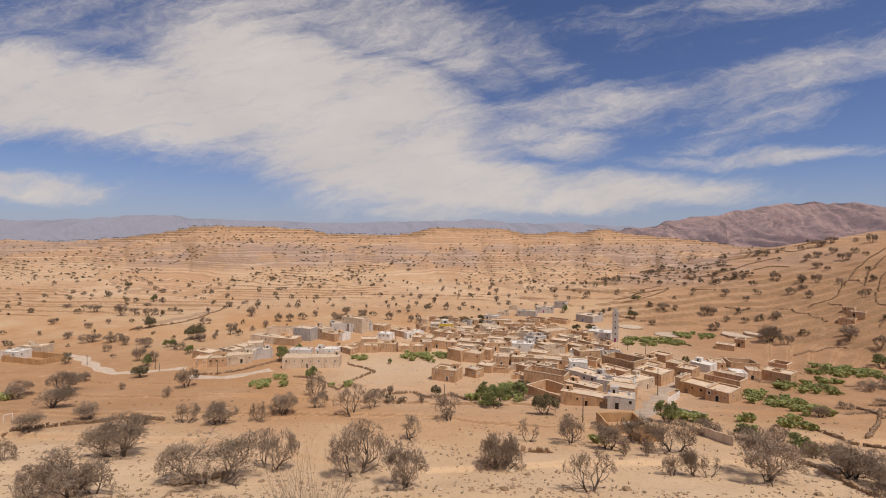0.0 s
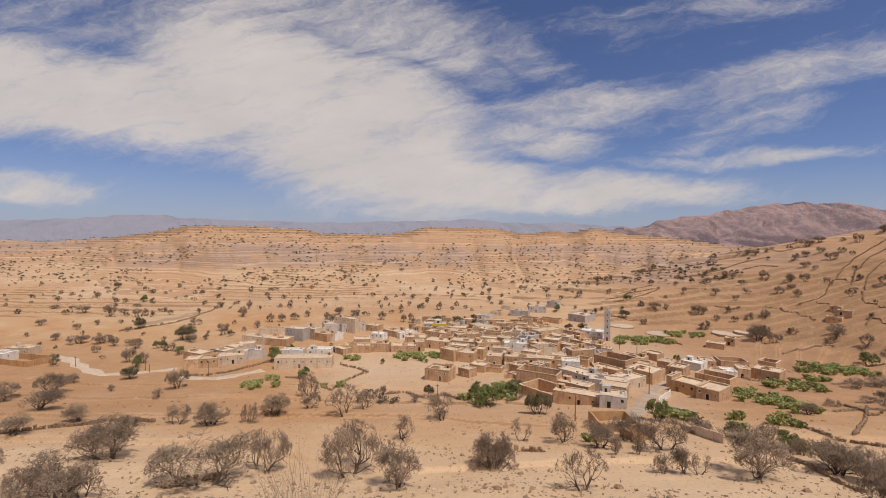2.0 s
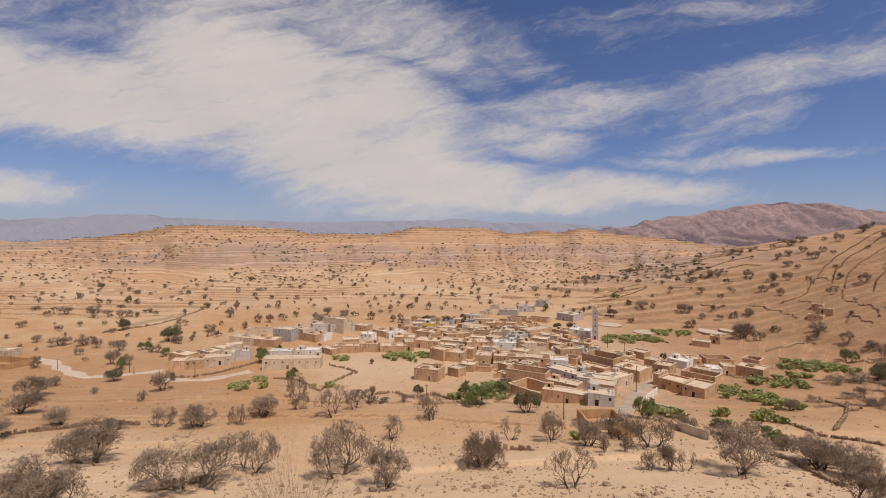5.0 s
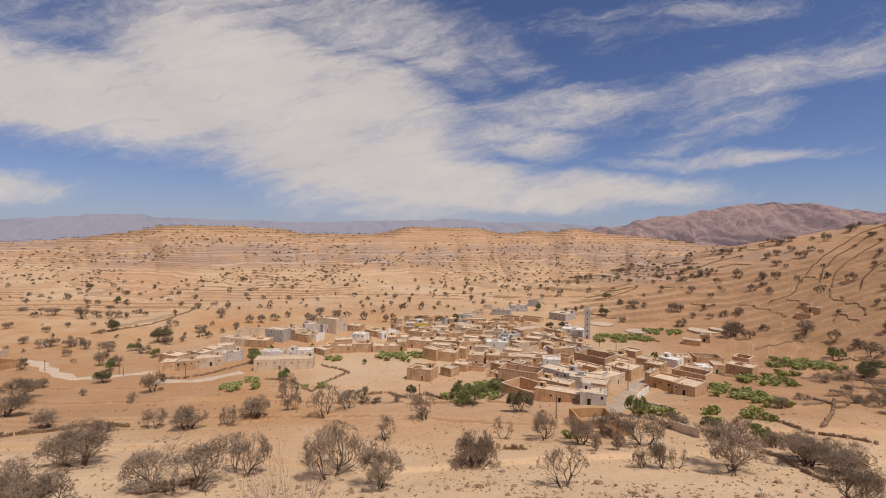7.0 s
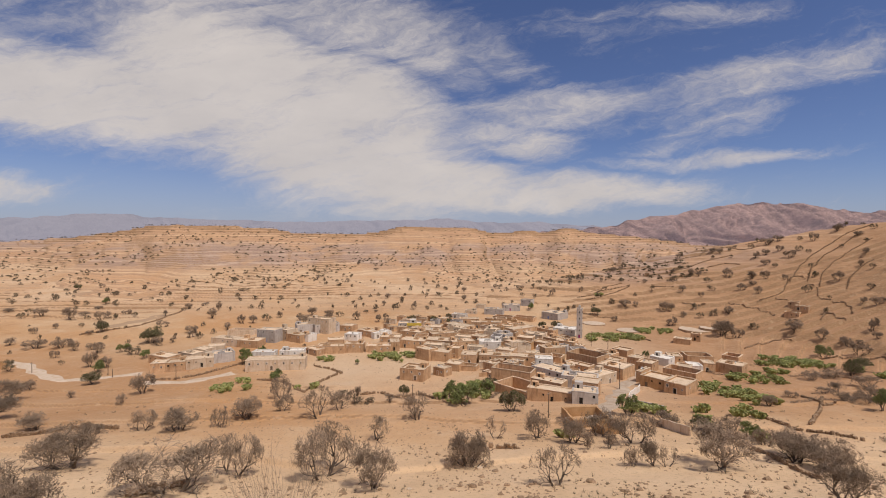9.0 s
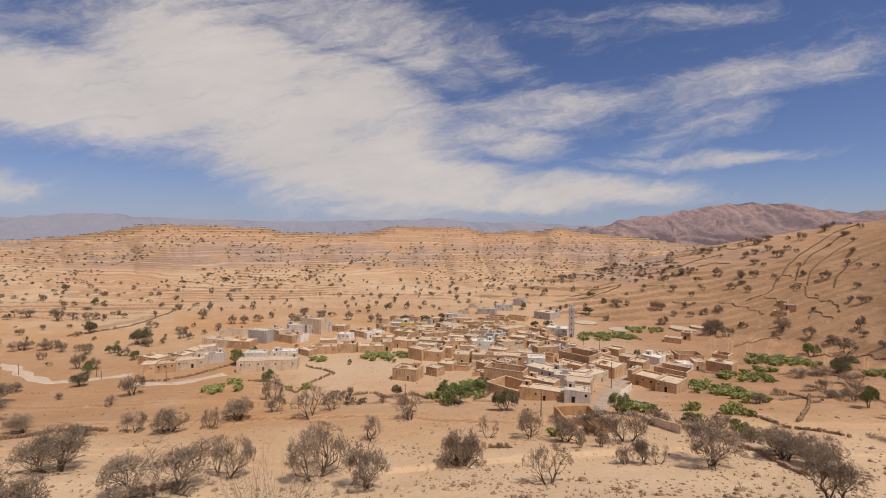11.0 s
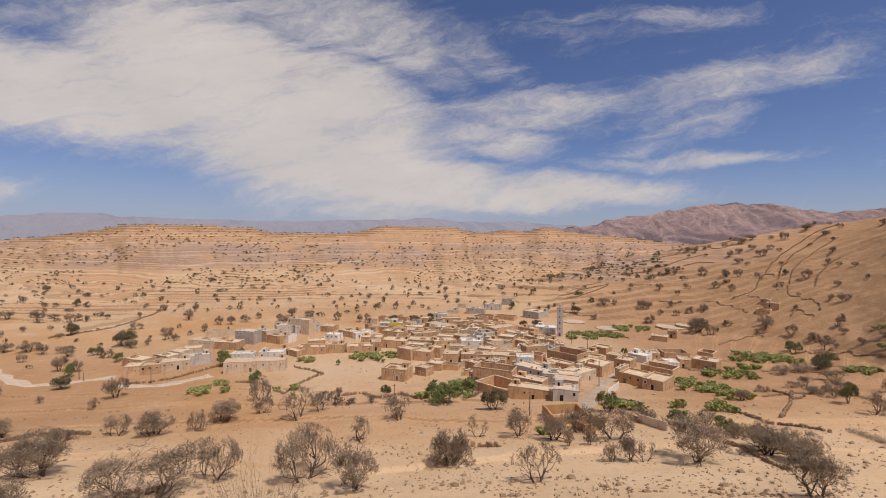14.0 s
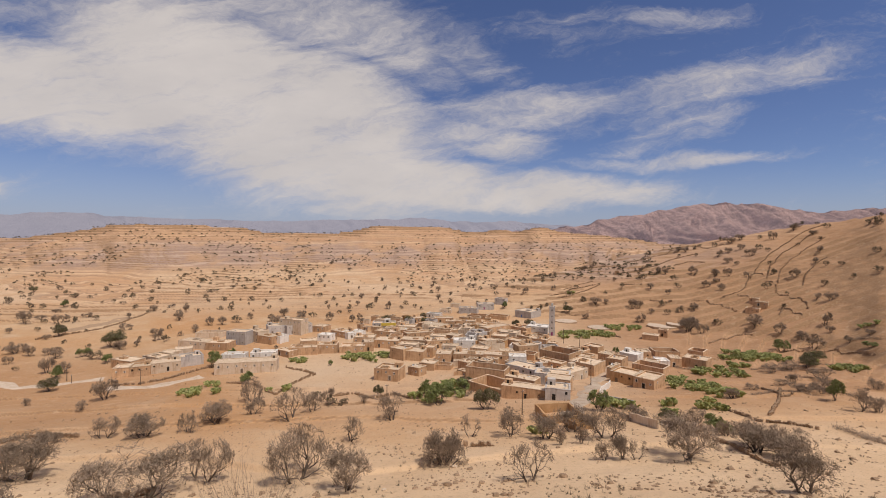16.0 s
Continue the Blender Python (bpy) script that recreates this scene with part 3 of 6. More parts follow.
def house(x, y, z, turn, w, d, h, kind, court=False, door=None):
    """A house whose front wall starts at (x, y): walls with a parapet, an earth roof, openings."""
    k = "walled_yard" if court else "house"
    t = empty(k, x, y, z, turn)
    words = WALL_WORDS[kind]
    tagged(t, f"{words} yard walls around an open court" if court else f"flat-roofed village house with {words} walls", "yard" if court else "house", "village houses" if not court else "")
    thick = 0.5
    bm = bmesh.new()
    ring(bm, (outline(w, d, 0), outline(w, d, thick)), -4.0, h, 0.16 if kind in ("mud", "yellowmud") else 0.04)
    part("wall", bm, M[kind], t)
    SPOTS.append((x, y, turn, w, d))
    if not (court and kind == "yellowmud"):
        bm = bmesh.new()
        o, i = outline(w, d, -0.06), outline(w, d, thick + 0.05)
        n = len(o)
        zt = h + 0.02
        vs = []
        for (ax, ay), (bx, by) in zip(o, i):
            j = rnd.uniform(-0.12, 0.10)
            vs.append([bm.verts.new(p) for p in ((ax, ay, zt + j), (ax, ay, zt + 0.11 + j), (bx, by, zt + 0.11 + j), (bx, by, zt + j))])
        for q in range(n):
            a, b = vs[q], vs[(q + 1) % n]
            for s in range(4):
                bm.faces.new((a[s], b[s], b[(s + 1) % 4], a[(s + 1) % 4]))
        part("coping", bm, M["roof" if kind in ("mud", "yellowmud", "pale") else kind], t)
    if not court:
        bm = bmesh.new()
        nx, ny = 5, 4
        zr = h - rnd.choice((0.15, 0.2, 0.35, 0.6))
        g = [[bm.verts.new((thick * 0.9 + (w - 1.8 * thick) * a / nx, thick * 0.9 + (d - 1.8 * thick) * b / ny, zr + rnd.uniform(-0.06, 0.06))) for b in range(ny + 1)] for a in range(nx + 1)]
        for a in range(nx):
            for b in range(ny):
                bm.faces.new((g[a][b], g[a + 1][b], g[a + 1][b + 1], g[a][b + 1]))
        ROOFS[x, y] = z + zr
        part("roof", bm, M["white" if kind == "white" else "roof"], t)
        # clutter on the roof: vents, stacked blocks, a mat
        for _ in range(rnd.randrange(0, 4)):
            cx, cy = rnd.uniform(1, w - 1.6), rnd.uniform(1, d - 1.6)
            bm = bmesh.new()
            box(bm, cx, cy, zr - 0.1, cx + rnd.uniform(0.3, 0.9), cy + rnd.uniform(0.3, 0.8), zr + rnd.uniform(0.15, 0.8), 0.05, rnd)
            part("roof_block", bm, M[rnd.choice(("mud", "pale", "white", "stone"))], t)
        # light well: a low kerb round a near-black slab that paints the shaft's shade
        if w > 10 and d > 7.5 and rnd.random() < 0.7:
            cx, cy = rnd.uniform(0.3, 0.6) * w, rnd.uniform(0.35, 0.55) * d
            a, b = rnd.uniform(1.2, 2.2), rnd.uniform(0.9, 1.5)
            bm = bmesh.new()
            ring(bm, ([(cx - a, cy - b), (cx + a, cy - b), (cx + a, cy + b), (cx - a, cy + b)], [(cx - a + 0.3, cy - b + 0.3), (cx + a - 0.3, cy - b + 0.3), (cx + a - 0.3, cy + b - 0.3), (cx - a + 0.3, cy + b - 0.3)]), zr - 0.1, zr + 0.7, 0.06)
            kb = part("light_well", bm, M[kind], t)
            bm = bmesh.new()
            box(bm, cx - a + 0.3, cy - b + 0.3, zr + 0.02, cx + a - 0.3, cy + b - 0.3, zr + 0.08)
            part("shaft", bm, M["dark"], kb)
        if rnd.random() < 0.5 and w > 8:
            # room or stair head on the roof
            a, b = rnd.uniform(2.2, 3.6), rnd.uniform(2.0, 3.2)
            cx, cy = rnd.choice((0.6, w - a - 0.6)), d - b - 0.6
            bm = bmesh.new()
            box(bm, cx, cy, zr - 0.1, cx + a, cy + b, zr + rnd.uniform(1.3, 2.2), 0.05, rnd)
            rh = part("roof_room", bm, M[kind], t)
            bm = bmesh.new()
            box(bm, cx + a * 0.3, cy - 0.03, zr, cx + a * 0.3 + 0.8, cy + 0.05, zr + 1.2)
            part("leaf", bm, M["dark"], rh)
    # openings
    pale_frame = M["white"] if kind != "white" and rnd.random() < 0.45 else M[kind]
    nwin = 0 if court else max(1, int(w / 4.0))
    slots = [w * (i + 0.5) / (nwin + 1) for i in range(nwin + 1)]
    has_door = door is not None or (not court and rnd.random() < 0.5)
    used = -9
    if has_door and w > 2.5:
        at = rnd.uniform(0.15, 0.7) * (w - 1.2)
        dh = 2.05
        base = max(0.15, min(0.5, h - 3.0))
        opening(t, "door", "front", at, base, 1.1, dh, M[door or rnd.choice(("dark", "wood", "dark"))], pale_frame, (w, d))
        used = at + 0.5
    for s in slots:
        if s < 0.8 or s > w - 1.2 or abs(s - used) < 1.6 or rnd.random() < 0.25 or court:
            continue
        ww, wh = rnd.choice(((0.6, 0.7), (0.7, 0.8), (0.5, 0.5), (0.8, 1.0)))
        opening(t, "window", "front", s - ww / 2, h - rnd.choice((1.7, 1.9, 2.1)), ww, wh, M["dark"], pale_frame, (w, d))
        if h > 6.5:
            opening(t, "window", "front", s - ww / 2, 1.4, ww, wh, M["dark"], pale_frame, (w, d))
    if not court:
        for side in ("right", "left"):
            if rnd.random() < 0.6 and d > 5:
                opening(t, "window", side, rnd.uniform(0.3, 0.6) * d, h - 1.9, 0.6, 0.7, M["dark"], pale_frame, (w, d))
    return t


def yard_wall(x0, y0, x1, y1, h, kind):
    w, turn = math.hypot(x1 - x0, y1 - y0), math.degrees(math.atan2(y1 - y0, x1 - x0))
    z0 = gz(x0, y0)
    t = empty("yard_wall", x0, y0, z0, turn)
    tagged(t, f"low {WALL_WORDS[kind]} wall beside a track", "wall")
    n = max(3, int(w / 2.0))
    bm = bmesh.new()
    pts = [(w * i / n, 0) for i in range(n + 1)] + [(w * (n - i) / n, 0.35) for i in range(n + 1)]
    lie = [gz(x0 + (x1 - x0) * i / n, y0 + (y1 - y0) * i / n) - z0 for i in range(n + 1)]
    zt = [q + h + rnd.uniform(-0.08, 0.08) for q in lie]
    zt = zt + zt[::-1]
    lo = [bm.verts.new((px, py, zz - h - 1.5)) for (px, py), zz in zip(pts, zt)]
    hi = [bm.verts.new((px, py, zz)) for (px, py), zz in zip(pts, zt)]
    q = len(pts)
    for i in range(q):
        bm.faces.new((lo[i], lo[(i + 1) % q], hi[(i + 1) % q], hi[i]))
    for i in range(n):
        bm.faces.new((hi[i], hi[i + 1], hi[q - 2 - i], hi[q - 1 - i]))
    part("wall", bm, M[kind], t)


def minaret(x, y, turn):
    z = gz(x, y)
    t = tagged(empty("minaret", x, y, z, turn), "square grey stone minaret with a small lantern", "tower")
    w, h = 3.7, 19.0
    bm = bmesh.new()
    a, b = w / 2, w / 2 * 0.95
    lo = [bm.verts.new((sx * a, sy * a, -3)) for sx, sy in ((-1, -1), (1, -1), (1, 1), (-1, 1))]
    hi = [bm.verts.new((sx * b, sy * b, h)) for sx, sy in ((-1, -1), (1, -1), (1, 1), (-1, 1))]
    for i in range(4):
        bm.faces.new((lo[i], lo[(i + 1) % 4], hi[(i + 1) % 4], hi[i]))
    bm.faces.new(hi)
    part("shaft", bm, M["grey"], t)
    for zc in (h, h - 3.2):
        bm = bmesh.new()
        box(bm, -b - 0.15, -b - 0.15, zc, b + 0.15, b + 0.15, zc + 0.28)
        part("cornice", bm, M["grey"], t)
    for sx in (-1, 0, 1):
        for sy in (-1, 0, 1):
            if sx or sy:
                bm = bmesh.new()
                box(bm, sx * (b - 0.22) - 0.25, sy * (b - 0.22) - 0.25, h + 0.28, sx * (b - 0.22) + 0.25, sy * (b - 0.22) + 0.25, h + 0.95)
                part("merlon", bm, M["grey"], t)
    bm = bmesh.new()
    box(bm, -0.75, -0.75, h + 0.28, 0.75, 0.75, h + 2.2)
    la = part("lantern", bm, M["grey"], t)
    bm = bmesh.new()
    bmesh.ops.create_uvsphere(bm, u_segments=12, v_segments=8, radius=0.7, matrix=pose(0, 0, h + 2.2))
    part("dome", bm, M["grey"], la)
    bm = bmesh.new()
    bmesh.ops.create_cone(bm, segments=6, radius1=0.06, radius2=0.03, depth=1.4, matrix=pose(0, 0, h + 3.4))
    part("finial", bm, M["wood"], la)
    for zc in (4.5, 8.5, 12.5, 16.6):
        for at in (-0.3,):
            bm = bmesh.new()
            box(bm, at, -w / 2 - 0.03, zc, at + 0.6, -w / 2 + 0.3, zc + 1.1)
            part("window", bm, M["dark"], t)
            bm = bmesh.new()
            box(bm, w / 2 - 0.3, at, zc, w / 2 + 0.03, at + 0.6, zc + 1.1)
            part("window", bm, M["dark"], t)
    bm = bmesh.new()
    box(bm, -0.6, -w / 2 - 0.06, 0, 0.6, -w / 2 + 0.2, 2.3)
    part("door", bm, M["purple"], t, "dark red wooden door")


minaret(112.5, 291.0, -24)
terrace_house = house(-8.6, 323.2, -65.4, -2.9, 16.3, 10.0, 5.0, "grey", door="yellow")
bm = bmesh.new()
box(bm, 6.2, -0.5, 3.3, 16.6, 0.1, 5.2)
part("terrace_parapet", bm, M["yellow"], terrace_house, "yellow painted parapet")
bm = bmesh.new()
box(bm, 8.4, 2.0, 4.6, 12.6, 6.0, 7.3)
part("roof_room", bm, M["white"], terrace_house)
bm = bmesh.new()
box(bm, 9.6, 1.9, 5.4, 11.4, 2.1, 6.7)
part("window", bm, M["dark"], terrace_house)
house(-4.7, 203.5, -63.7, -23.0, 11.6, 9.0, 5.4, "mud")
house(2.9, 243.9, -64.7, -44.1, 9.5, 8.0, 6.0, "mud")
house(9.8, 239.1, -64.7, -20.6, 11.0, 9.0, 5.0, "mud")
house(20.8, 243.9, -64.7, -24.7, 5.8, 8.0, 5.5, "mud")
house(16.8, 220.1, -64.5, -27.4, 8.0, 7.0, 3.5, "mud")
house(24.1, 218.0, -64.3, -20.8, 8.4, 6.0, 2.6, "mud", court=True)
house(10.9, 211.4, -64.2, -43.1, 6.5, 6.0, 4.0, "mud")
house(-25.3, 257.8, -65.0, -2.6, 14.1, 9.0, 4.0, "mud")
house(-11.5, 261.1, -65.2, 3.5, 5.3, 9.0, 5.5, "mud")
house(-6.1, 269.7, -65.2, -22.9, 15.0, 10.0, 5.0, "mud")
house(8.6, 268.5, -65.1, -21.1, 17.5, 10.0, 5.0, "mud")
house(24.6, 259.1, -64.6, 10.3, 13.7, 9.0, 5.0, "mud")
house(-53.0, 257.8, -64.9, -2.4, 15.7, 8.0, 4.0, "mud")
house(-37.5, 258.5, -64.9, -4.4, 10.6, 8.0, 5.0, "mud")
house(-59.7, 258.5, -64.7, -40.3, 10.4, 6.0, 3.0, "mud")
house(-50.2, 278.3, -65.6, 11.3, 9.8, 9.0, 3.5, "mud")
house(-42.3, 292.0, -65.5, -19.0, 8.9, 7.0, 4.5, "white")
house(-36.0, 307.4, -65.4, -39.4, 14.0, 9.0, 4.0, "mud")
house(-23.4, 295.3, -65.5, 33.1, 13.0, 9.0, 4.0, "white")
house(-19.2, 282.7, -65.4, -7.8, 13.0, 9.0, 4.0, "mud")
house(-6.8, 300.5, -65.5, -30.7, 15.3, 9.0, 4.5, "mud")
house(6.6, 303.4, -65.4, -33.0, 17.5, 9.0, 4.5, "mud")
house(14.2, 287.7, -65.4, 14.7, 18.6, 8.0, 4.5, "mud")
house(24.3, 326.6, -65.7, -48.8, 20.9, 11.0, 4.5, "mud")
house(37.7, 307.4, -65.7, -46.8, 12.2, 8.0, 4.0, "mud")
house(37.6, 342.9, -64.9, -8.2, 15.0, 9.0, 4.0, "mud")
house(51.2, 332.6, -65.4, -17.4, 16.5, 9.0, 4.0, "mud")
house(65.1, 318.3, -65.9, -20.6, 7.9, 8.0, 4.0, "pale")
house(51.4, 307.9, -65.8, -34.8, 8.4, 8.0, 4.0, "pale")
house(38.1, 281.3, -65.2, -37.9, 8.8, 8.0, 4.5, "mud")
house(28.2, 281.4, -65.1, -19.3, 10.1, 8.0, 4.0, "pale")
house(66.4, 358.2, -64.6, -29.7, 16.1, 9.0, 3.0, "mud", court=True)
house(82.0, 357.1, -64.8, -34.5, 17.5, 9.0, 3.0, "mud", court=True)
house(33.5, 364.3, -64.1, -27.6, 11.7, 7.0, 3.5, "white")
house(46.3, 378.5, -63.6, -17.2, 9.6, 7.0, 3.5, "pale")
house(60.0, 407.0, -62.9, -22.9, 7.8, 7.0, 3.5, "pale")
house(62.8, 377.8, -63.8, -22.0, 15.7, 9.0, 5.0, "grey")
house(83.1, 395.0, -63.7, -3.9, 14.7, 9.0, 5.5, "grey", door="purple")
house(102.5, 411.1, -61.5, -36.7, 10.2, 8.0, 6.0, "grey")
house(108.0, 362.8, -64.6, -52.0, 15.6, 15.0, 5.5, "grey", door="blue")
house(98.4, 303.0, -65.7, -32.4, 14.6, 12.0, 5.0, "white")
house(39.2, 253.7, -64.3, -10.2, 12.6, 8.0, 6.0, "white")
house(53.1, 285.5, -65.5, -43.0, 9.1, 8.0, 5.5, "grey")
house(59.7, 279.3, -65.6, 38.0, 8.2, 8.0, 5.5, "grey")
house(70.2, 301.8, -66.0, 28.2, 21.9, 9.0, 4.5, "mud")
house(72.1, 322.5, -65.6, -0.9, 12.2, 8.0, 4.0, "mud")
house(88.4, 308.1, -65.9, -52.0, 13.4, 9.0, 4.5, "mud")
house(75.1, 287.1, -65.4, -35.4, 11.0, 8.0, 4.5, "pale")
house(35.4, 228.7, -64.4, -15.9, 15.5, 9.0, 5.0, "mud")
house(50.3, 224.4, -64.1, -17.1, 21.6, 9.0, 5.0, "mud")
house(55.6, 263.1, -64.4, -48.9, 9.9, 8.0, 4.5, "mud")
house(56.5, 245.4, -64.4, 15.4, 12.2, 9.0, 5.0, "pale", court=True)
house(71.9, 261.9, -64.4, -52.0, 9.7, 8.0, 4.5, "mud")
house(82.4, 272.6, -64.7, -52.0, 10.2, 8.0, 4.5, "mud")
house(69.4, 243.7, -64.4, -28.5, 5.4, 6.0, 5.0, "white")
house(72.5, 235.8, -64.3, 9.4, 11.9, 9.0, 6.0, "mud")
house(86.8, 261.9, -64.3, -38.9, 10.8, 8.0, 4.5, "mud")
house(94.2, 250.8, -64.4, -31.4, 4.8, 6.0, 4.0, "mud")
house(80.6, 225.7, -64.0, -52.0, 16.9, 12.0, 6.5, "mud", court=True)
house(86.8, 202.8, -63.0, -52.0, 12.6, 12.0, 5.5, "mud")
house(76.1, 216.0, -63.6, -52.0, 12.9, 6.0, 3.6, "mud")
house(35.4, 193.8, -62.5, -31.3, 17.7, 9.0, 6.5, "mud", court=True)
house(42.7, 202.9, -63.0, -42.2, 5.4, 5.0, 7.0, "mud")
house(33.2, 176.3, -60.6, -52.0, 16.5, 12.0, 3.8, "mud", court=True)
house(42.0, 158.0, -57.6, -29.9, 15.6, 6.0, 4.6, "mud")
house(46.5, 169.4, -59.2, -41.1, 12.3, 6.0, 6.0, "mud", door="blue")
house(54.0, 145.5, -54.8, -22.3, 8.3, 7.0, 4.4, "grey")
house(58.8, 158.7, -57.1, -31.6, 9.0, 7.0, 6.0, "mud")
house(57.9, 203.1, -62.9, -12.1, 7.9, 6.0, 8.0, "white", door="teal")
house(53.3, 193.5, -62.3, -52.0, 15.2, 8.0, 7.0, "grey")
house(60.4, 175.0, -59.7, -25.3, 13.9, 8.0, 5.5, "grey")
house(78.5, 181.0, -61.6, 31.7, 12.9, 9.0, 4.6, "pale", door="wood")
house(96.4, 217.6, -63.9, -52.0, 7.5, 7.0, 5.0, "mud")
house(97.0, 234.4, -64.1, -49.7, 11.9, 8.0, 4.5, "mud")
house(112.6, 242.5, -64.2, -52.0, 8.5, 8.0, 4.0, "mud")
house(111.2, 222.3, -64.0, -52.0, 6.0, 8.0, 4.5, "mud")
house(109.9, 210.6, -63.5, -46.7, 7.3, 10.0, 4.5, "mud")
house(124.1, 223.8, -64.0, -52.0, 9.4, 8.0, 4.2, "white", door="teal")
house(135.9, 226.5, -64.3, -18.9, 7.0, 8.0, 3.6, "mud")
house(95.0, 178.5, -60.5, -52.0, 9.6, 10.0, 4.8, "yellowmud")
house(98.5, 167.0, -59.0, -52.0, 8.0, 12.0, 4.4, "mud", door="dark")
house(98.6, 188.9, -61.8, -52.0, 2.1, 10.0, 4.8, "mud")
house(114.7, 195.5, -62.7, -52.0, 13.9, 9.0, 5.0, "mud", court=True)
house(123.3, 199.9, -63.0, -38.4, 6.4, 8.0, 4.6, "mud")
house(131.3, 201.2, -63.2, -16.5, 5.7, 8.0, 4.4, "white")
house(141.1, 205.6, -63.6, -20.9, 5.0, 8.0, 4.6, "mud")
house(147.2, 205.8, -63.7, -52.0, 11.0, 9.0, 5.2, "mud", door="dark")
house(148.6, 204.0, -63.5, -40.8, 6.6, 4.0, 3.0, "mud", door="dark")
house(147.9, 229.2, -64.6, -13.7, 13.2, 10.0, 3.0, "mud", court=True)
house(167.9, 229.9, -64.7, -52.0, 7.7, 9.0, 3.2, "mud", court=True)
house(166.1, 272.0, -65.0, -40.4, 9.6, 7.0, 3.4, "mud")
house(183.1, 280.4, -65.5, -42.7, 5.6, 6.0, 5.0, "mud")
house(-124.0, 222.7, -64.6, 11.2, 6.5, 8.0, 4.4, "mud")
house(-117.7, 224.0, -64.6, 16.3, 8.5, 9.0, 4.4, "mud")
house(-110.3, 228.1, -64.6, 22.4, 12.5, 9.0, 4.6, "pale")
house(-101.2, 238.6, -64.8, 30.8, 10.3, 9.0, 4.8, "grey")
house(-136.5, 244.0, -65.2, -27.2, 14.2, 8.0, 4.2, "mud")
house(-124.6, 249.9, -65.3, -30.1, 12.0, 9.0, 4.2, "pale")
house(-120.7, 257.7, -65.6, -22.8, 8.7, 8.0, 4.2, "pale")
house(-114.9, 263.0, -65.9, 17.8, 8.7, 8.0, 4.2, "pale")
house(-123.0, 286.6, -66.1, -21.4, 21.3, 9.0, 4.6, "pale")
house(-104.2, 278.1, -65.7, -14.8, 13.5, 9.0, 4.4, "mud")
house(-123.4, 312.4, -65.7, -7.7, 17.5, 9.0, 3.5, "pale", court=True)
house(-78.8, 219.9, -64.0, 4.6, 27.6, 9.0, 5.4, "pale")
house(-81.3, 236.0, -64.3, -5.2, 11.4, 6.0, 6.0, "white")
house(-67.8, 237.9, -64.3, 0.7, 12.3, 6.0, 6.0, "white")
house(-96.5, 289.6, -65.2, -20.7, 13.2, 8.0, 8.0, "grey", door="blue")
house(-88.1, 298.4, -65.1, -40.6, 13.6, 8.0, 7.0, "pale")
house(-78.7, 290.2, -65.2, -32.0, 12.2, 9.0, 5.0, "mud")
house(-69.7, 289.3, -65.1, -29.0, 6.7, 8.0, 4.5, "white")
house(-76.9, 310.9, -64.8, 21.9, 12.1, 10.0, 6.0, "grey")
house(-64.8, 311.1, -64.9, 26.6, 17.1, 10.0, 6.0, "grey")
house(-71.3, 317.5, -64.9, -26.4, 17.7, 8.0, 10.0, "pale")
house(-49.8, 320.7, -65.0, -22.7, 9.3, 9.0, 4.0, "mud")
house(-229.6, 232.7, -64.8, -14.9, 27.9, 12.0, 3.0, "yellowmud", court=True)
house(-234.8, 237.4, -64.8, -11.9, 10.7, 8.0, 4.2, "white")
house(-238.1, 250.4, -65.0, -4.4, 14.3, 8.0, 4.0, "pale")
house(258.7, 292.9, gz(258.7, 292.9) + 0.4, -52.0, 8.3, 7.0, 3.6, "mud")
house(266.8, 293.4, gz(266.8, 293.4) + 0.4, -52.0, 7.6, 7.0, 3.6, "mud")
house(269.5, 302.3, gz(269.5, 302.3) + 0.4, -52.0, 6.3, 6.0, 3.2, "mud")
house(229.5, 425.4, gz(229.5, 425.4) + 0.4, -34.1, 3.8, 4.0, 3.6, "mud")
house(43.7, 116.3, -50.1, 0.0, 10.6, 10.0, 1.9, "yellowmud", court=True)
house(48.2, 107.9, -48.5, 10.6, 5.5, 5.0, 1.6, "yellowmud", court=True)
yard_wall(70.6, 138.7, 75.9, 128.3, 2.2, "grey")
yard_wall(67.2, 115.6, 67.2, 102.7, 2.2, "pale")
yard_wall(76.0, 149.7, 92.5, 173.6, 2.4, "white")
yard_wall(31.7, 204.1, 38.0, 203.6, 2.0, "mud")


def free(x, y, w, d, turn):
    """Whether a house of that size would stand clear of those built so far."""
    a = radians(turn)
    for i in range(4):
        for j in range(4):
            lx, ly = w * i / 3, d * j / 3
            px, py = x + lx * math.cos(a) - ly * math.sin(a), y + lx * math.sin(a) + ly * math.cos(a)
            for hx, hy, ht, hw, hd in SPOTS:
                b = radians(ht)
                qx, qy = (px - hx) * math.cos(b) + (py - hy) * math.sin(b), -(px - hx) * math.sin(b) + (py - hy) * math.cos(b)
                if -0.4 < qx < hw + 0.4 and -0.4 < qy < hd + 0.4:
                    return False
    return True


# the close-packed middle of the village
for _ in range(900):
    hy = rnd.uniform(222, 345)
    hu = rnd.uniform(-0.03, 0.40)
    if hu > 0.40 - (hy - 222) * 0.0016 or hu < 0.02 - (hy - 250) * 0.0014 and hy < 275:
        continue
    hw, hd, ht = rnd.uniform(6, 13), rnd.uniform(6, 10), rnd.choice((-35, -28, -22, -15, -8))
    if free(hu * hy, hy, hw, hd, ht):
        house(hu * hy, hy, gz(hu * hy, hy), ht, hw, hd, rnd.uniform(3.6, 5.4), rnd.choice(("mud", "mud", "mud", "mud", "pale", "pale", "grey")), court=rnd.random() < 0.2)
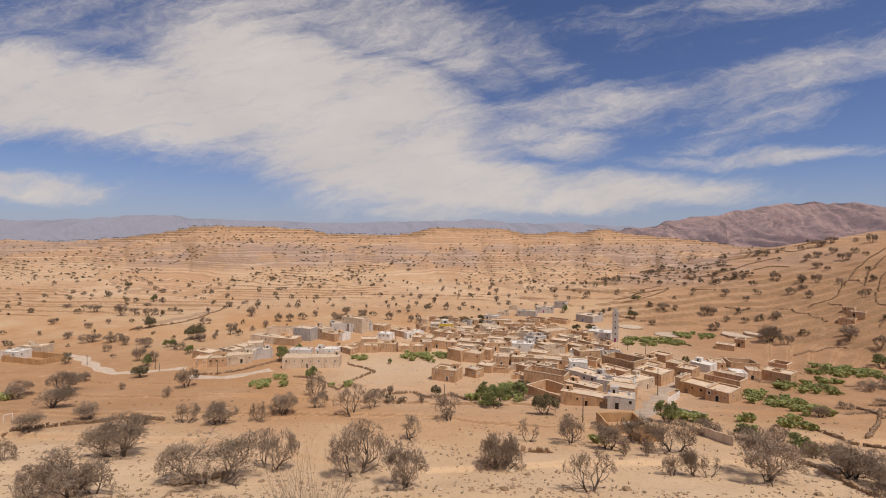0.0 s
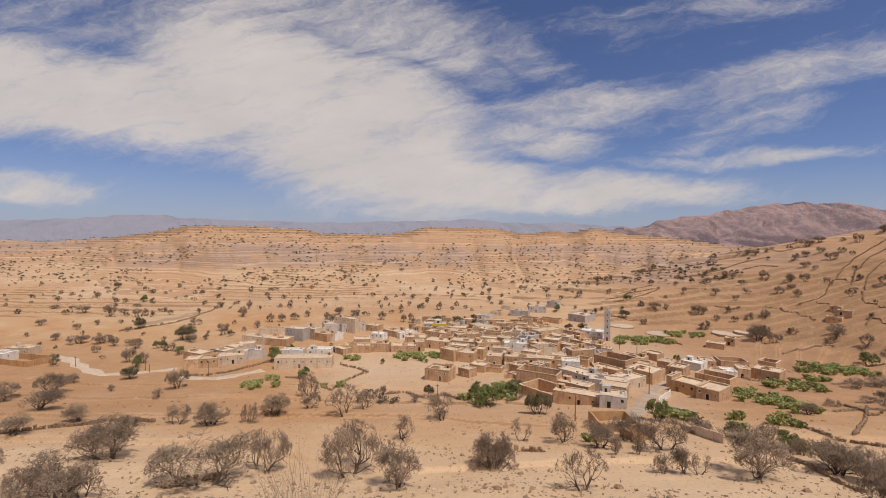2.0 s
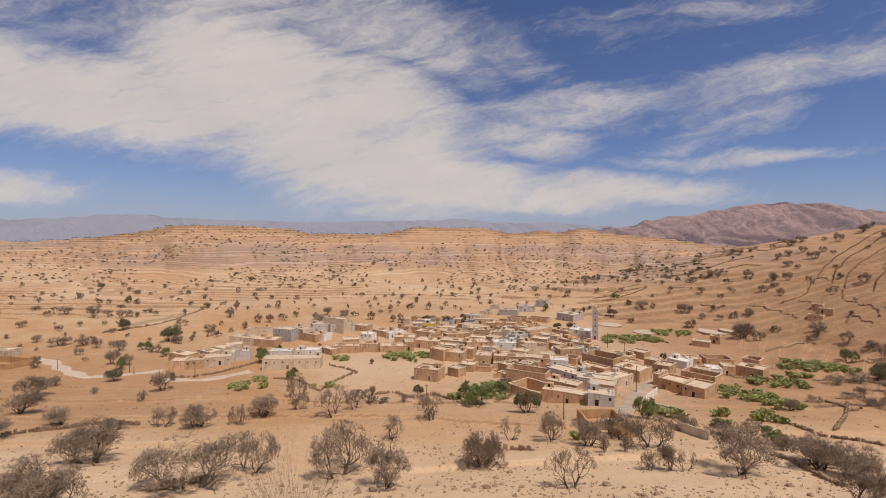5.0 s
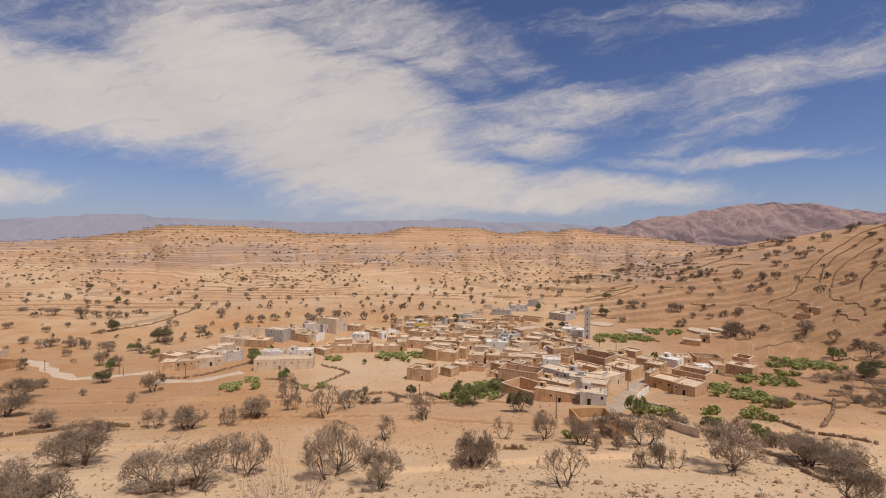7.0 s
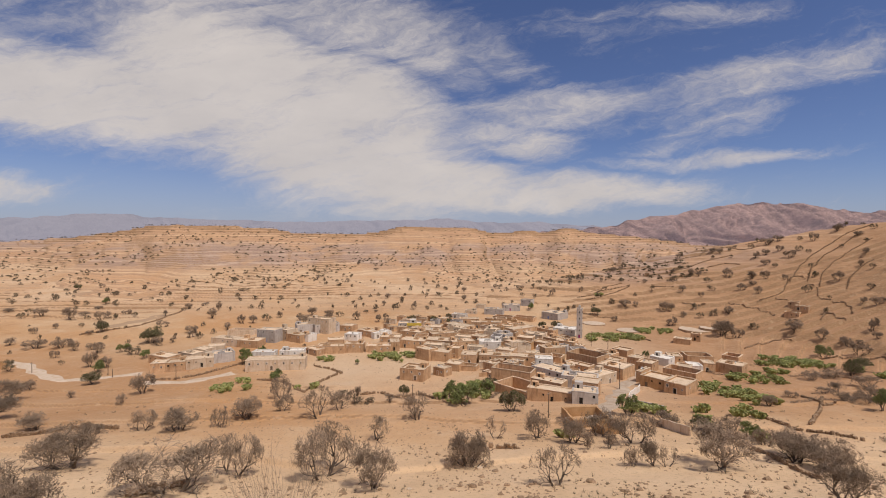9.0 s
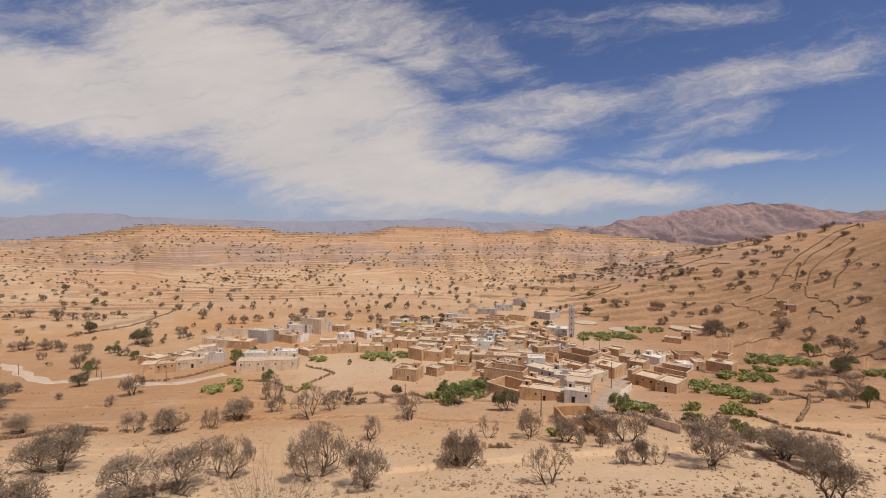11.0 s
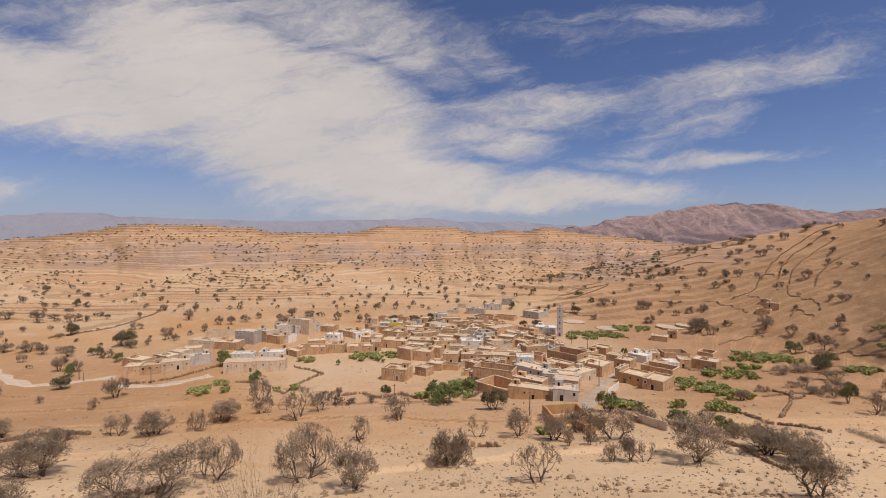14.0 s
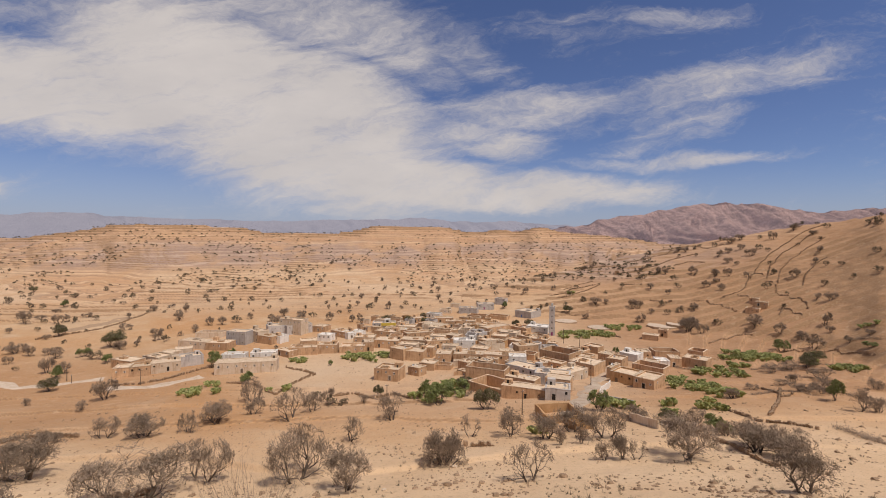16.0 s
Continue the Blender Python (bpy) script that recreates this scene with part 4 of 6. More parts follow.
# sheds, lean-tos and small yards that fill the gaps between the houses
for _ in range(1500):
    hy = rnd.uniform(190, 352)
    hu = rnd.uniform(-0.06, 0.50)
    if hu > 0.50 - (hy - 190) * 0.0018 or hu < 0.19 - (hy - 190) * 0.0019:
        continue
    hw, hd, ht = rnd.uniform(3.2, 7.5), rnd.uniform(3.0, 6.0), rnd.choice((-52, -44, -35, -25, -15))
    if free(hu * hy, hy, hw, hd, ht) and not 0.40 < hu < 0.60 - (hy - 190) * 0.004:
        house(hu * hy, hy, gz(hu * hy, hy), ht, hw, hd, rnd.uniform(2.4, 4.6), rnd.choice(("mud", "mud", "mud", "pale", "yellowmud")), court=rnd.random() < 0.3)


# ---- trees, shrubs and cactus ----
def tube(bm, a, b, ra, rb, n=4):
    d = (b - a)
    if d.length < 1e-4:
        return
    s = d.orthogonal().normalized()
    c = d.cross(s).normalized()
    A, B = [], []
    for i in range(n):
        q = 2 * math.pi * i / n
        o = s * math.cos(q) + c * math.sin(q)
        A.append(bm.verts.new(a + o * ra))
        B.append(bm.verts.new(b + o * rb))
    for i in range(n):
        bm.faces.new((A[i], A[(i + 1) % n], B[(i + 1) % n], B[i]))


def grow(seed, levels, kids, spread, flat, twig_r, stems):
    """A bare tree one metre high: returns lists of limb and twig segments."""
    g = random.Random(seed)
    limbs, twigs = [], []

    def branch(p, d, length, r, lev):
        steps = 3 if lev > 0 else 2
        for _ in range(steps):
            d = (d + Vector((g.uniform(-1, 1), g.uniform(-1, 1), g.uniform(-0.5, 0.7))) * 0.28).normalized()
            q = p + d * (length / steps)
            r2 = r * 0.80
            (limbs if lev >= levels - 2 else twigs).append((p.copy(), q.copy(), r, r2))
            if lev > 0 and _ > 0 or lev == levels:
                n = kids if _ == steps - 1 else max(1, kids - 2)
                for k in range(n):
                    if lev == 0:
                        break
                    az = g.uniform(0, 6.283)
                    side = d.orthogonal().normalized()
                    side.rotate(Matrix.Rotation(az, 3, d))
                    e = (d * g.uniform(0.5, 1.0) + side * g.uniform(0.5, 1.0) * spread + Vector((0, 0, 0.12 - flat))).normalized()
                    branch(q.copy(), e, length * g.uniform(0.55, 0.82), max(twig_r, r2 * g.uniform(0.45, 0.65)), lev - 1)
            p, r = q, r2

    for s in range(stems):
        a = 6.283 * s / stems + g.uniform(-0.5, 0.5)
        lean = 0.18 if stems == 1 else g.uniform(0.5, 1.0)
        branch(Vector((0.03 * math.cos(a), 0.03 * math.sin(a), -0.08)), Vector((lean * math.cos(a), lean * math.sin(a), 1)).normalized(),
               g.uniform(0.27, 0.36), 0.046 if stems == 1 else 0.036 if stems < 4 else 0.026, levels)
    top = max(s[1].z for s in limbs + twigs)
    k = 1.0 / top
    reach = sorted(math.hypot(s[1].x, s[1].y) * k for s in twigs)
    w = k * 0.60 / reach[int(len(reach) * 0.93)]
    sc = lambda L: [(Vector((a.x * w, a.y * w, a.z * k)), Vector((b.x * w, b.y * w, b.z * k)), ra, rb) for a, b, ra, rb in L]

    def dome(p):
        """Draws far-flung twigs in to a rounded crown."""
        q = Vector((p.x / 0.62, p.y / 0.62, (p.z - 0.45) / 0.52))
        n = q.length
        if n > 0.8 and p.z > 0.2:
            q *= (0.8 + 0.2 * math.tanh((n - 0.8) / 0.25)) / n
        return Vector((q.x * 0.62, q.y * 0.62, 0.45 + q.z * 0.52))

    return [(dome(a), dome(b), ra, rb) for a, b, ra, rb in sc(limbs)], [(dome(a), dome(b), ra, rb) for a, b, ra, rb in sc(twigs)]


def tree_model(name, label, seed, levels=4, kids=3, spread=1.0, flat=0.0, twig_r=0.0035, stems=1, leaves=0, leaf_mat="scrub", cat="tree", leaf_size=0.02, sprigs=0):
    limbs, twigs = grow(seed, levels, kids, spread, flat, twig_r, stems)
    if cat == "tree":  # a clear trunk under the crown
        twigs = [q for q in twigs if q[1].z > 0.30 + 0.12 * math.hypot(q[1].x, q[1].y)]
    t = tagged(new(name), label, cat)
    bm = bmesh.new()
    for a, b, ra, rb in limbs:
        tube(bm, a, b, ra, rb, 5 if levels > 3 else 3)
    part("trunk", bm, M["trunk"], t)
    bm = bmesh.new()
    g = random.Random(seed + 99)
    for a, b, ra, rb in twigs:
        # thin twigs: flat slivers turned at random
        n = (b - a).cross(Vector((g.uniform(-1, 1), g.uniform(-1, 1), g.uniform(-1, 1))))
        if n.length < 1e-6:
            continue
        n.normalize()
        ra, rb = max(ra, twig_r), max(rb, twig_r * 0.7)
        bm.faces.new([bm.verts.new(q) for q in (a - n * ra, a + n * ra, b + n * rb, b - n * rb)])
    ends = [s[1] for s in twigs]
    for _ in range(sprigs):
        p = g.choice(ends)
        d = Vector((g.uniform(-1, 1), g.uniform(-1, 1), g.uniform(-0.5, 1))).normalized()
        n = d.orthogonal().normalized()
        n.rotate(Matrix.Rotation(g.uniform(0, 6.283), 3, d))
        ln = g.uniform(0.03, 0.085)
        bm.faces.new([bm.verts.new(q) for q in (p - n * twig_r * 0.6, p + n * twig_r * 0.6, p + d * ln)])
    if leaves:
        part("twig_crown", bm, M["twig"], t)
        bm = bmesh.new()
        for _ in range(leaves):
            c = g.choice(ends) + Vector((g.gauss(0, 0.022), g.gauss(0, 0.022), g.gauss(0, 0.018)))
            n = Vector((g.uniform(-1, 1), g.uniform(-1, 1), g.uniform(-0.3, 1))).normalized()
            s = n.orthogonal().normalized() * leaf_size * g.uniform(0.6, 1.4)
            u = n.cross(s) * g.uniform(0.5, 0.9)
            bm.faces.new([bm.verts.new(c + q) for q in (-s, u, s, -u)])
        part("foliage", bm, M[leaf_mat], t)
    else:
        part("crown", bm, M["twig"], t)
    return t


MODELS = {}


def stock():
    """One model of each kind; the first one planted is the model itself."""
    for i in range(5):
        MODELS["bare", i] = tree_model("bare_tree", "leafless grey-brown tree with forked trunk and domed dense twigs", 11 + i, 4, 4, 1.25, 0.05, 0.0032, stems=2 + i % 2, sprigs=2600)
    for i in range(2):
        MODELS["open", i] = tree_model("bare_tree", "leafless tree with open forked branches", 31 + i, 4, 3, 1.1, 0.0, 0.0042, stems=2, sprigs=2200)
    for i in range(3):
        MODELS["bush", i] = tree_model("thorn_bush", "rounded grey thorn bush with tangled twigs", 51 + i, 4, 3, 1.0, 0.05, 0.0040, stems=4, leaves=1200, leaf_mat="twig", leaf_size=0.012, cat="bush", sprigs=5000)
    for i in range(3):
        MODELS["mid", i] = tree_model("bare_tree", "small grey-brown leafless tree beside the fields", 61 + i, 3, 4, 1.15, 0.03, 0.0075, stems=2, leaves=700, leaf_mat="twig", leaf_size=0.026, sprigs=1500)
    for i in range(2):
        MODELS["argan", i] = tree_model("olive_green_tree", "low spreading tree with sparse dull green leaves", 71 + i, 4, 4, 1.2, 0.08, 0.004, stems=2, leaves=4200, leaf_mat="olive", leaf_size=0.020)
    for i in range(2):
        MODELS["green", i] = tree_model("leafy_tree", "small bright green leafy tree", 81 + i, 3, 4, 1.0, 0.0, 0.005, stems=2, leaves=3200, leaf_mat="leaf", leaf_size=0.026)
    for i in range(3):
        MODELS["small", i] = tree_model("dry_shrub", "small dry grey shrub on the slope", 91 + i, 3, 3, 1.2, 0.05, 0.012, stems=3, leaves=420, leaf_mat="scrub", leaf_size=0.045, cat="shrub")
    for i in range(3):
        MODELS["far", i] = tree_model("hillside_tree", "small dark tree on the terraced slope", 101 + i, 3, 3, 1.2, 0.05, 0.010, stems=2, leaves=460, leaf_mat="scrub", leaf_size=0.042)


PLANTED = []
USED = set()
prnd = random.Random(17)


def plant(kind, x, y, h, wide=1.0, sink=0.0):
    """A tree or bush h metres high at (x, y)."""
    n = len([k for k in MODELS if k[0] == kind])
    wide *= {"bare": 1.22, "open": 1.22, "bush": 0.88}.get(kind, 1.0)
    h *= {"bare": 1.07, "open": 1.07, "mid": 0.88, "far": 0.88, "argan": 0.86}.get(kind, 1.0)
    key = (kind, prnd.randrange(n))
    m = pose(x, y, gz(x, y) - sink, 0, 0, prnd.uniform(0, 360))
    src = MODELS[key]
    s = Matrix.Diagonal((h * wide, h * wide, h, 1))
    PLANTED.append((x, y))
    if key not in USED:
        USED.add(key)
        src.matrix_basis = m @ s
        return src
    ob = copy_thing(src, m)
    ob.matrix_basis = m @ s
    return ob


stock()
plant("bare", -37.8, 74.2, 8.7, 1.28)
plant("bare", -32.2, 84.8, 7.8, 0.80)
plant("bare", -15.8, 82.2, 9.6, 0.92)
plant("bare", -6.2, 73.6, 7.9, 0.80)
plant("open", -8.3, 110.5, 6.4, 0.88)
plant("bush", 11.4, 86.6, 8.1, 0.88)
plant("bush", 10.4, 86.8, 6.8, 0.88)
plant("bush", 12.8, 86.7, 6.4, 0.88)
plant("bush", -55.6, 60.7, 4.6, 1.12)
plant("bush", -49.3, 63.0, 5.0, 1.04)
plant("bush", -57.2, 65.1, 5.0, 1.12)
plant("open", 23.3, 69.4, 6.6, 0.84)
plant("bush", -50.8, 60.0, 6.9, 1.52)
plant("bare", -65.0, 89.6, 8.5, 1.00)
plant("bare", -104.0, 132.0, 5.7, 1.04)
plant("bare", -125.3, 143.4, 7.3, 1.28)
plant("bare", -104.0, 111.8, 5.1, 1.12)
plant("bare", -148.5, 176.7, 8.1, 1.04)
plant("bare", -156.0, 163.4, 7.0, 1.04)
plant("mid", -156.7, 195.9, 5.5, 0.96)
plant("mid", -106.5, 186.0, 10.4, 0.88)
plant("bush", -104.2, 169.7, 3.7, 1.04)
plant("bare", -72.1, 125.9, 5.7, 0.80)
plant("bare", -61.4, 123.1, 6.2, 1.04)
plant("bush", -52.6, 128.2, 6.2, 0.80)
plant("bare", -48.9, 137.0, 7.3, 0.80)
plant("bush", -47.1, 167.5, 9.5, 0.80)
plant("bare", -41.1, 147.5, 5.6, 0.80)
plant("open", -27.9, 137.8, 9.6, 0.80)
plant("bare", -23.3, 148.6, 6.0, 0.96)
plant("open", 2.2, 132.4, 8.4, 0.72)
plant("open", 21.1, 108.3, 5.5, 0.64)
plant("bare", 30.3, 105.3, 6.8, 0.80)
plant("bare", 37.5, 100.6, 7.0, 0.80)
plant("bare", 46.4, 106.4, 7.4, 0.80)
plant("bush", 42.5, 91.9, 4.2, 0.80)
plant("bush", 37.6, 91.4, 3.5, 0.72)
plant("bare", 50.2, 95.6, 7.3, 0.88)
plant("bare", 45.4, 80.4, 5.6, 0.56)
plant("bush", 41.7, 80.2, 4.1, 0.80)
plant("open", 47.8, 79.4, 4.0, 0.72)
plant("bare", 57.6, 78.3, 9.2, 0.96)
plant("argan", 32.5, 140.1, 8.5, 0.96)
plant("green", 19.2, 154.7, 7.4, 1.15)
plant("green", 15.8, 160.2, 8.1, 0.88)
plant("green", 62.8, 124.4, 6.6, 0.80)
plant("green", -84.2, 235.7, 8.9, 0.72)
plant("green", -83.3, 256.0, 5.8, 0.96)
plant("green", -60.4, 203.7, 5.2, 1.28)
plant("green", -27.3, 233.9, 3.0, 0.80)
plant("argan", -161.3, 291.6, 13.3, 0.96)
plant("argan", -137.3, 203.9, 7.7, 1.04)
plant("mid", -152.6, 235.5, 7.4, 0.96)
plant("bush", -130.6, 181.9, 3.2, 0.96)
plant("green", -163.4, 267.9, 5.4, 1.12)
plant("argan", -211.1, 322.9, 9.0, 1.12)
plant("mid", -221.1, 281.0, 7.1, 1.76)
plant("mid", -207.5, 281.9, 7.1, 1.60)
plant("mid", -185.5, 275.7, 5.6, 1.20)
plant("mid", -241.5, 288.5, 5.8, 1.20)
plant("argan", 18.6, 342.3, 7.8, 1.04)
plant("argan", 29.8, 342.1, 6.0, 0.96)
plant("green", 107.5, 396.6, 7.0, 0.96)
plant("argan", 97.7, 326.3, 5.8, 1.04)
plant("argan", 107.9, 326.1, 5.8, 1.28)
plant("green", 127.6, 233.9, 4.7, 0.64)
plant("green", 142.6, 230.3, 4.1, 0.48)
plant("mid", 210.2, 288.2, 13.8, 1.04)
plant("mid", 215.8, 281.2, 8.5, 0.96)
plant("mid", 272.9, 334.7, 7.6, 0.96)
plant("mid", 209.3, 347.8, 9.7, 0.80)
plant("mid", 204.5, 348.6, 10.6, 0.72)
plant("argan", 153.4, 360.8, 8.2, 1.04)
plant("mid", 242.9, 358.8, 6.3, 0.80)
plant("mid", 197.9, 327.1, 9.1, 0.96)
plant("mid", -41.9, 357.2, 9.0, 0.80)
plant("mid", -103.9, 369.2, 6.5, 0.96)
plant("mid", -79.2, 343.2, 9.5, 0.80)
plant("mid", -64.5, 357.2, 8.1, 0.96)
plant("mid", -19.5, 359.4, 6.3, 0.80)
plant("mid", 33.3, 342.1, 5.2, 0.80)
plant("bare", -20.1, 172.3, 4.4, 0.48)
plant("bush", -22.3, 172.7, 3.1, 0.64)
plant("bush", -84.1, 122.5, 3.4, 1.04)
plant("bush", -80.8, 121.8, 3.1, 0.96)
plant("bush", -82.1, 109.5, 3.3, 1.04)
plant("bush", -84.0, 85.2, 4.3, 0.96)
plant("mid", -63.4, 274.8, 2.8, 0.96)
plant("mid", -144.6, 307.1, 7.8, 0.88)
plant("mid", -149.7, 294.3, 5.2, 0.96)
plant("mid", -154.3, 285.6, 7.2, 1.04)
plant("mid", -157.6, 369.5, 10.3, 0.88)
plant("mid", -129.8, 328.7, 6.6, 0.96)
plant("bare", 164.2, 160.6, 4.6, 0.80)
plant("green", 224.0, 227.3, 7.7, 0.96)
plant("mid", 250.3, 239.9, 7.5, 1.12)
plant("mid", 242.0, 224.8, 10.3, 1.04)
plant("mid", 261.4, 232.5, 5.3, 0.96)
plant("mid", 254.9, 215.7, 5.0, 1.12)
plant("mid", 262.3, 211.5, 4.6, 1.12)
plant("green", 148.6, 130.1, 7.5, 0.72)
plant("open", 142.0, 116.3, 7.6, 0.80)
plant("bare", 76.4, 83.5, 5.9, 0.96)
plant("bare", 80.0, 78.5, 5.2, 1.04)
plant("bare", 51.1, 48.2, 5.9, 0.80)
plant("mid", 248.7, 253.8, 8.6, 0.80)
plant("mid", 296.6, 264.4, 7.6, 1.12)
plant("mid", 216.2, 293.3, 12.9, 0.96)
plant("bush", 181.2, 143.7, 5.0, 1.20)
plant("bush", 145.4, 114.4, 4.7, 1.28)
plant("bush", 158.6, 147.0, 3.4, 1.12)
plant("bush", 139.8, 154.6, 3.0, 1.60)
plant("green", 252.0, 203.1, 3.5, 1.60)

plant("mid", -194.4, 273.7, 7.7, 0.90)
plant("far", -155.0, 262.7, 6.2, 1.60)
plant("mid", -177.4, 335.6, 6.5, 1.33)
plant("far", -138.0, 304.1, 5.8, 1.07)
plant("mid", -152.0, 323.3, 6.2, 1.33)
plant("mid", -127.0, 348.2, 8.5, 0.80)
plant("mid", -119.3, 349.4, 8.5, 0.80)
plant("far", -111.2, 358.1, 6.5, 1.33)
plant("mid", -167.9, 406.2, 8.8, 0.57)
plant("mid", -242.0, 371.0, 8.9, 1.26)
plant("far", -223.6, 338.6, 7.0, 0.93)
plant("mid", -266.5, 371.4, 13.1, 0.96)
plant("mid", -297.3, 384.0, 8.3, 1.20)
plant("mid", -251.2, 336.7, 5.3, 0.91)
plant("far", -192.0, 228.6, 6.9, 1.20)
plant("mid", -252.6, 319.6, 5.8, 0.96)
plant("far", -232.2, 369.3, 6.2, 1.12)
plant("mid", -238.4, 395.8, 5.3, 1.40)
plant("far", -220.4, 375.6, 5.0, 1.00)
plant("mid", -212.0, 312.4, 4.3, 1.20)
plant("mid", -177.0, 266.7, 7.4, 1.10)
plant("mid", -193.0, 257.5, 5.6, 0.80)
plant("mid", -160.3, 236.0, 9.9, 0.67)
plant("green", -150.3, 226.5, 6.3, 1.00)
plant("green", -143.0, 253.8, 5.1, 1.07)
plant("green", -282.3, 438.2, 6.5, 1.02)
plant("argan", -373.3, 532.3, 9.2, 0.96)
plant("mid", -275.9, 418.0, 4.3, 1.60)
plant("far", -302.5, 373.3, 6.0, 1.27)
plant("mid", -288.4, 331.7, 6.3, 1.12)
plant("far", -324.4, 507.9, 6.9, 0.88)
plant("mid", -339.5, 405.0, 4.5, 2.13)
plant("far", -317.5, 398.3, 5.2, 1.33)
plant("mid", -267.4, 388.2, 4.8, 2.00)
plant("mid", -198.1, 417.0, 7.4, 0.86)
plant("mid", -198.3, 379.2, 6.1, 0.80)
plant("mid", -189.7, 428.3, 4.0, 2.03)
plant("far", -376.2, 521.1, 4.4, 1.47)
plant("mid", -359.1, 551.0, 6.7, 0.98)
plant("far", -187.3, 521.6, 4.4, 2.86)
plant("mid", -172.9, 542.9, 4.9, 1.17)
plant("mid", -127.3, 624.0, 7.2, 0.80)
plant("far", -65.6, 468.2, 5.9, 1.09)
plant("mid", -23.4, 461.8, 5.3, 1.80)
plant("mid", -24.4, 420.7, 6.0, 0.80)
plant("far", -14.6, 400.0, 6.9, 0.67)
plant("mid", 3.5, 403.3, 8.8, 0.63)
plant("mid", 53.7, 448.0, 7.2, 1.00)
plant("mid", 61.5, 513.6, 8.3, 0.86)
plant("mid", 57.1, 547.9, 6.3, 1.12)
plant("mid", 104.1, 534.9, 7.8, 1.22)
plant("mid", 116.2, 470.8, 6.1, 1.38)
plant("far", 129.3, 463.5, 6.0, 0.91)
plant("mid", 135.3, 422.5, 8.1, 0.95)
plant("far", 151.7, 445.5, 6.7, 0.80)
plant("mid", -24.5, 349.6, 7.1, 0.80)
plant("mid", -17.5, 346.5, 5.6, 1.00)
plant("argan", 1.1, 345.9, 8.0, 1.00)
plant("argan", 30.4, 355.1, 6.2, 0.93)
plant("mid", -67.6, 377.7, 6.2, 1.29)
plant("far", -57.5, 370.8, 5.4, 1.28)
plant("mid", -80.8, 376.0, 8.8, 1.00)
plant("mid", -85.5, 356.6, 7.4, 0.91)
plant("mid", -49.0, 406.3, 5.9, 0.48)
plant("far", -37.4, 380.7, 4.4, 1.00)
plant("mid", -29.4, 387.9, 3.6, 1.00)
plant("far", -101.5, 414.0, 4.9, 0.80)
plant("mid", -113.1, 450.9, 4.0, 1.07)
plant("far", -80.1, 620.1, 5.0, 1.14)
plant("mid", -50.6, 664.9, 5.3, 1.43)
plant("far", -29.8, 528.4, 5.4, 0.80)
plant("mid", 28.8, 481.8, 4.1, 1.07)
plant("far", -43.6, 419.1, 4.3, 0.80)
plant("mid", 176.9, 460.0, 8.4, 1.20)
plant("mid", 163.1, 420.3, 7.2, 0.71)
plant("mid", -79.7, 691.6, 5.5, 1.71)
plant("far", -126.6, 638.2, 5.2, 2.29)
plant("mid", 283.9, 457.8, 7.6, 1.28)
plant("mid", 318.2, 441.4, 7.7, 0.96)
plant("mid", 315.9, 449.7, 6.2, 1.20)
plant("mid", 325.7, 403.3, 8.8, 0.93)
plant("mid", 338.3, 405.0, 7.5, 0.96)
plant("mid", 360.1, 429.7, 9.5, 1.33)
plant("mid", 372.9, 430.7, 8.1, 1.28)
plant("mid", 349.1, 401.6, 7.5, 0.96)
plant("mid", 340.7, 380.7, 8.7, 1.07)
plant("mid", 379.9, 398.3, 10.9, 0.69)
plant("mid", 408.6, 403.3, 9.8, 1.33)
plant("far", 424.2, 409.8, 6.7, 1.00)
plant("mid", 396.8, 371.7, 6.2, 1.40)
plant("far", 416.8, 376.9, 6.4, 1.00)
plant("mid", 356.8, 327.9, 6.9, 0.96)
plant("mid", 316.9, 310.9, 8.8, 0.91)
plant("mid", 338.7, 314.8, 6.6, 0.80)
plant("far", 312.0, 282.8, 4.8, 1.00)
plant("mid", 294.6, 272.3, 5.7, 0.96)
plant("mid", 290.9, 362.6, 9.2, 1.14)
plant("mid", 294.7, 353.6, 9.1, 0.80)
plant("mid", 270.1, 348.5, 7.5, 1.07)
plant("mid", 282.2, 381.2, 10.8, 0.80)
plant("far", 264.2, 382.1, 6.6, 1.12)
plant("mid", 266.5, 398.0, 6.8, 0.96)
plant("mid", 263.6, 404.8, 8.2, 0.80)
plant("mid", 237.2, 376.1, 7.6, 1.07)
plant("mid", 180.7, 367.2, 8.2, 1.26)
plant("mid", 189.7, 365.5, 5.9, 0.64)
plant("mid", 162.4, 346.6, 5.5, 0.96)
plant("far", 217.2, 389.5, 6.3, 0.80)
plant("mid", 240.1, 322.2, 8.0, 1.03)
plant("far", 220.6, 327.0, 5.6, 0.96)
plant("mid", 212.4, 334.6, 5.7, 0.96)
plant("mid", 247.0, 271.9, 10.5, 1.36)
plant("mid", 268.8, 242.4, 10.4, 0.64)
plant("mid", 302.2, 342.0, 6.5, 0.64)
plant("far", 191.0, 436.5, 5.4, 0.80)
plant("mid", 212.8, 458.5, 8.6, 0.80)
plant("mid", 220.3, 457.1, 7.2, 0.80)
plant("mid", 281.5, 350.8, 5.6, 1.02)
plant("far", 318.4, 371.2, 5.0, 0.89)
plant("mid", 318.3, 382.2, 7.0, 1.12)
plant("far", 342.2, 429.0, 6.2, 1.00)
plant("mid", 254.9, 420.9, 4.2, 1.33)
plant("far", 248.5, 469.2, 6.0, 0.88)
plant("mid", 220.2, 408.2, 4.3, 1.02)
plant("bare", 73.0, 79.4, 5.8, 0.95)
plant("bare", 73.5, 73.5, 4.6, 1.10)
plant("argan", 74.9, 109.2, 4.7, 1.20)
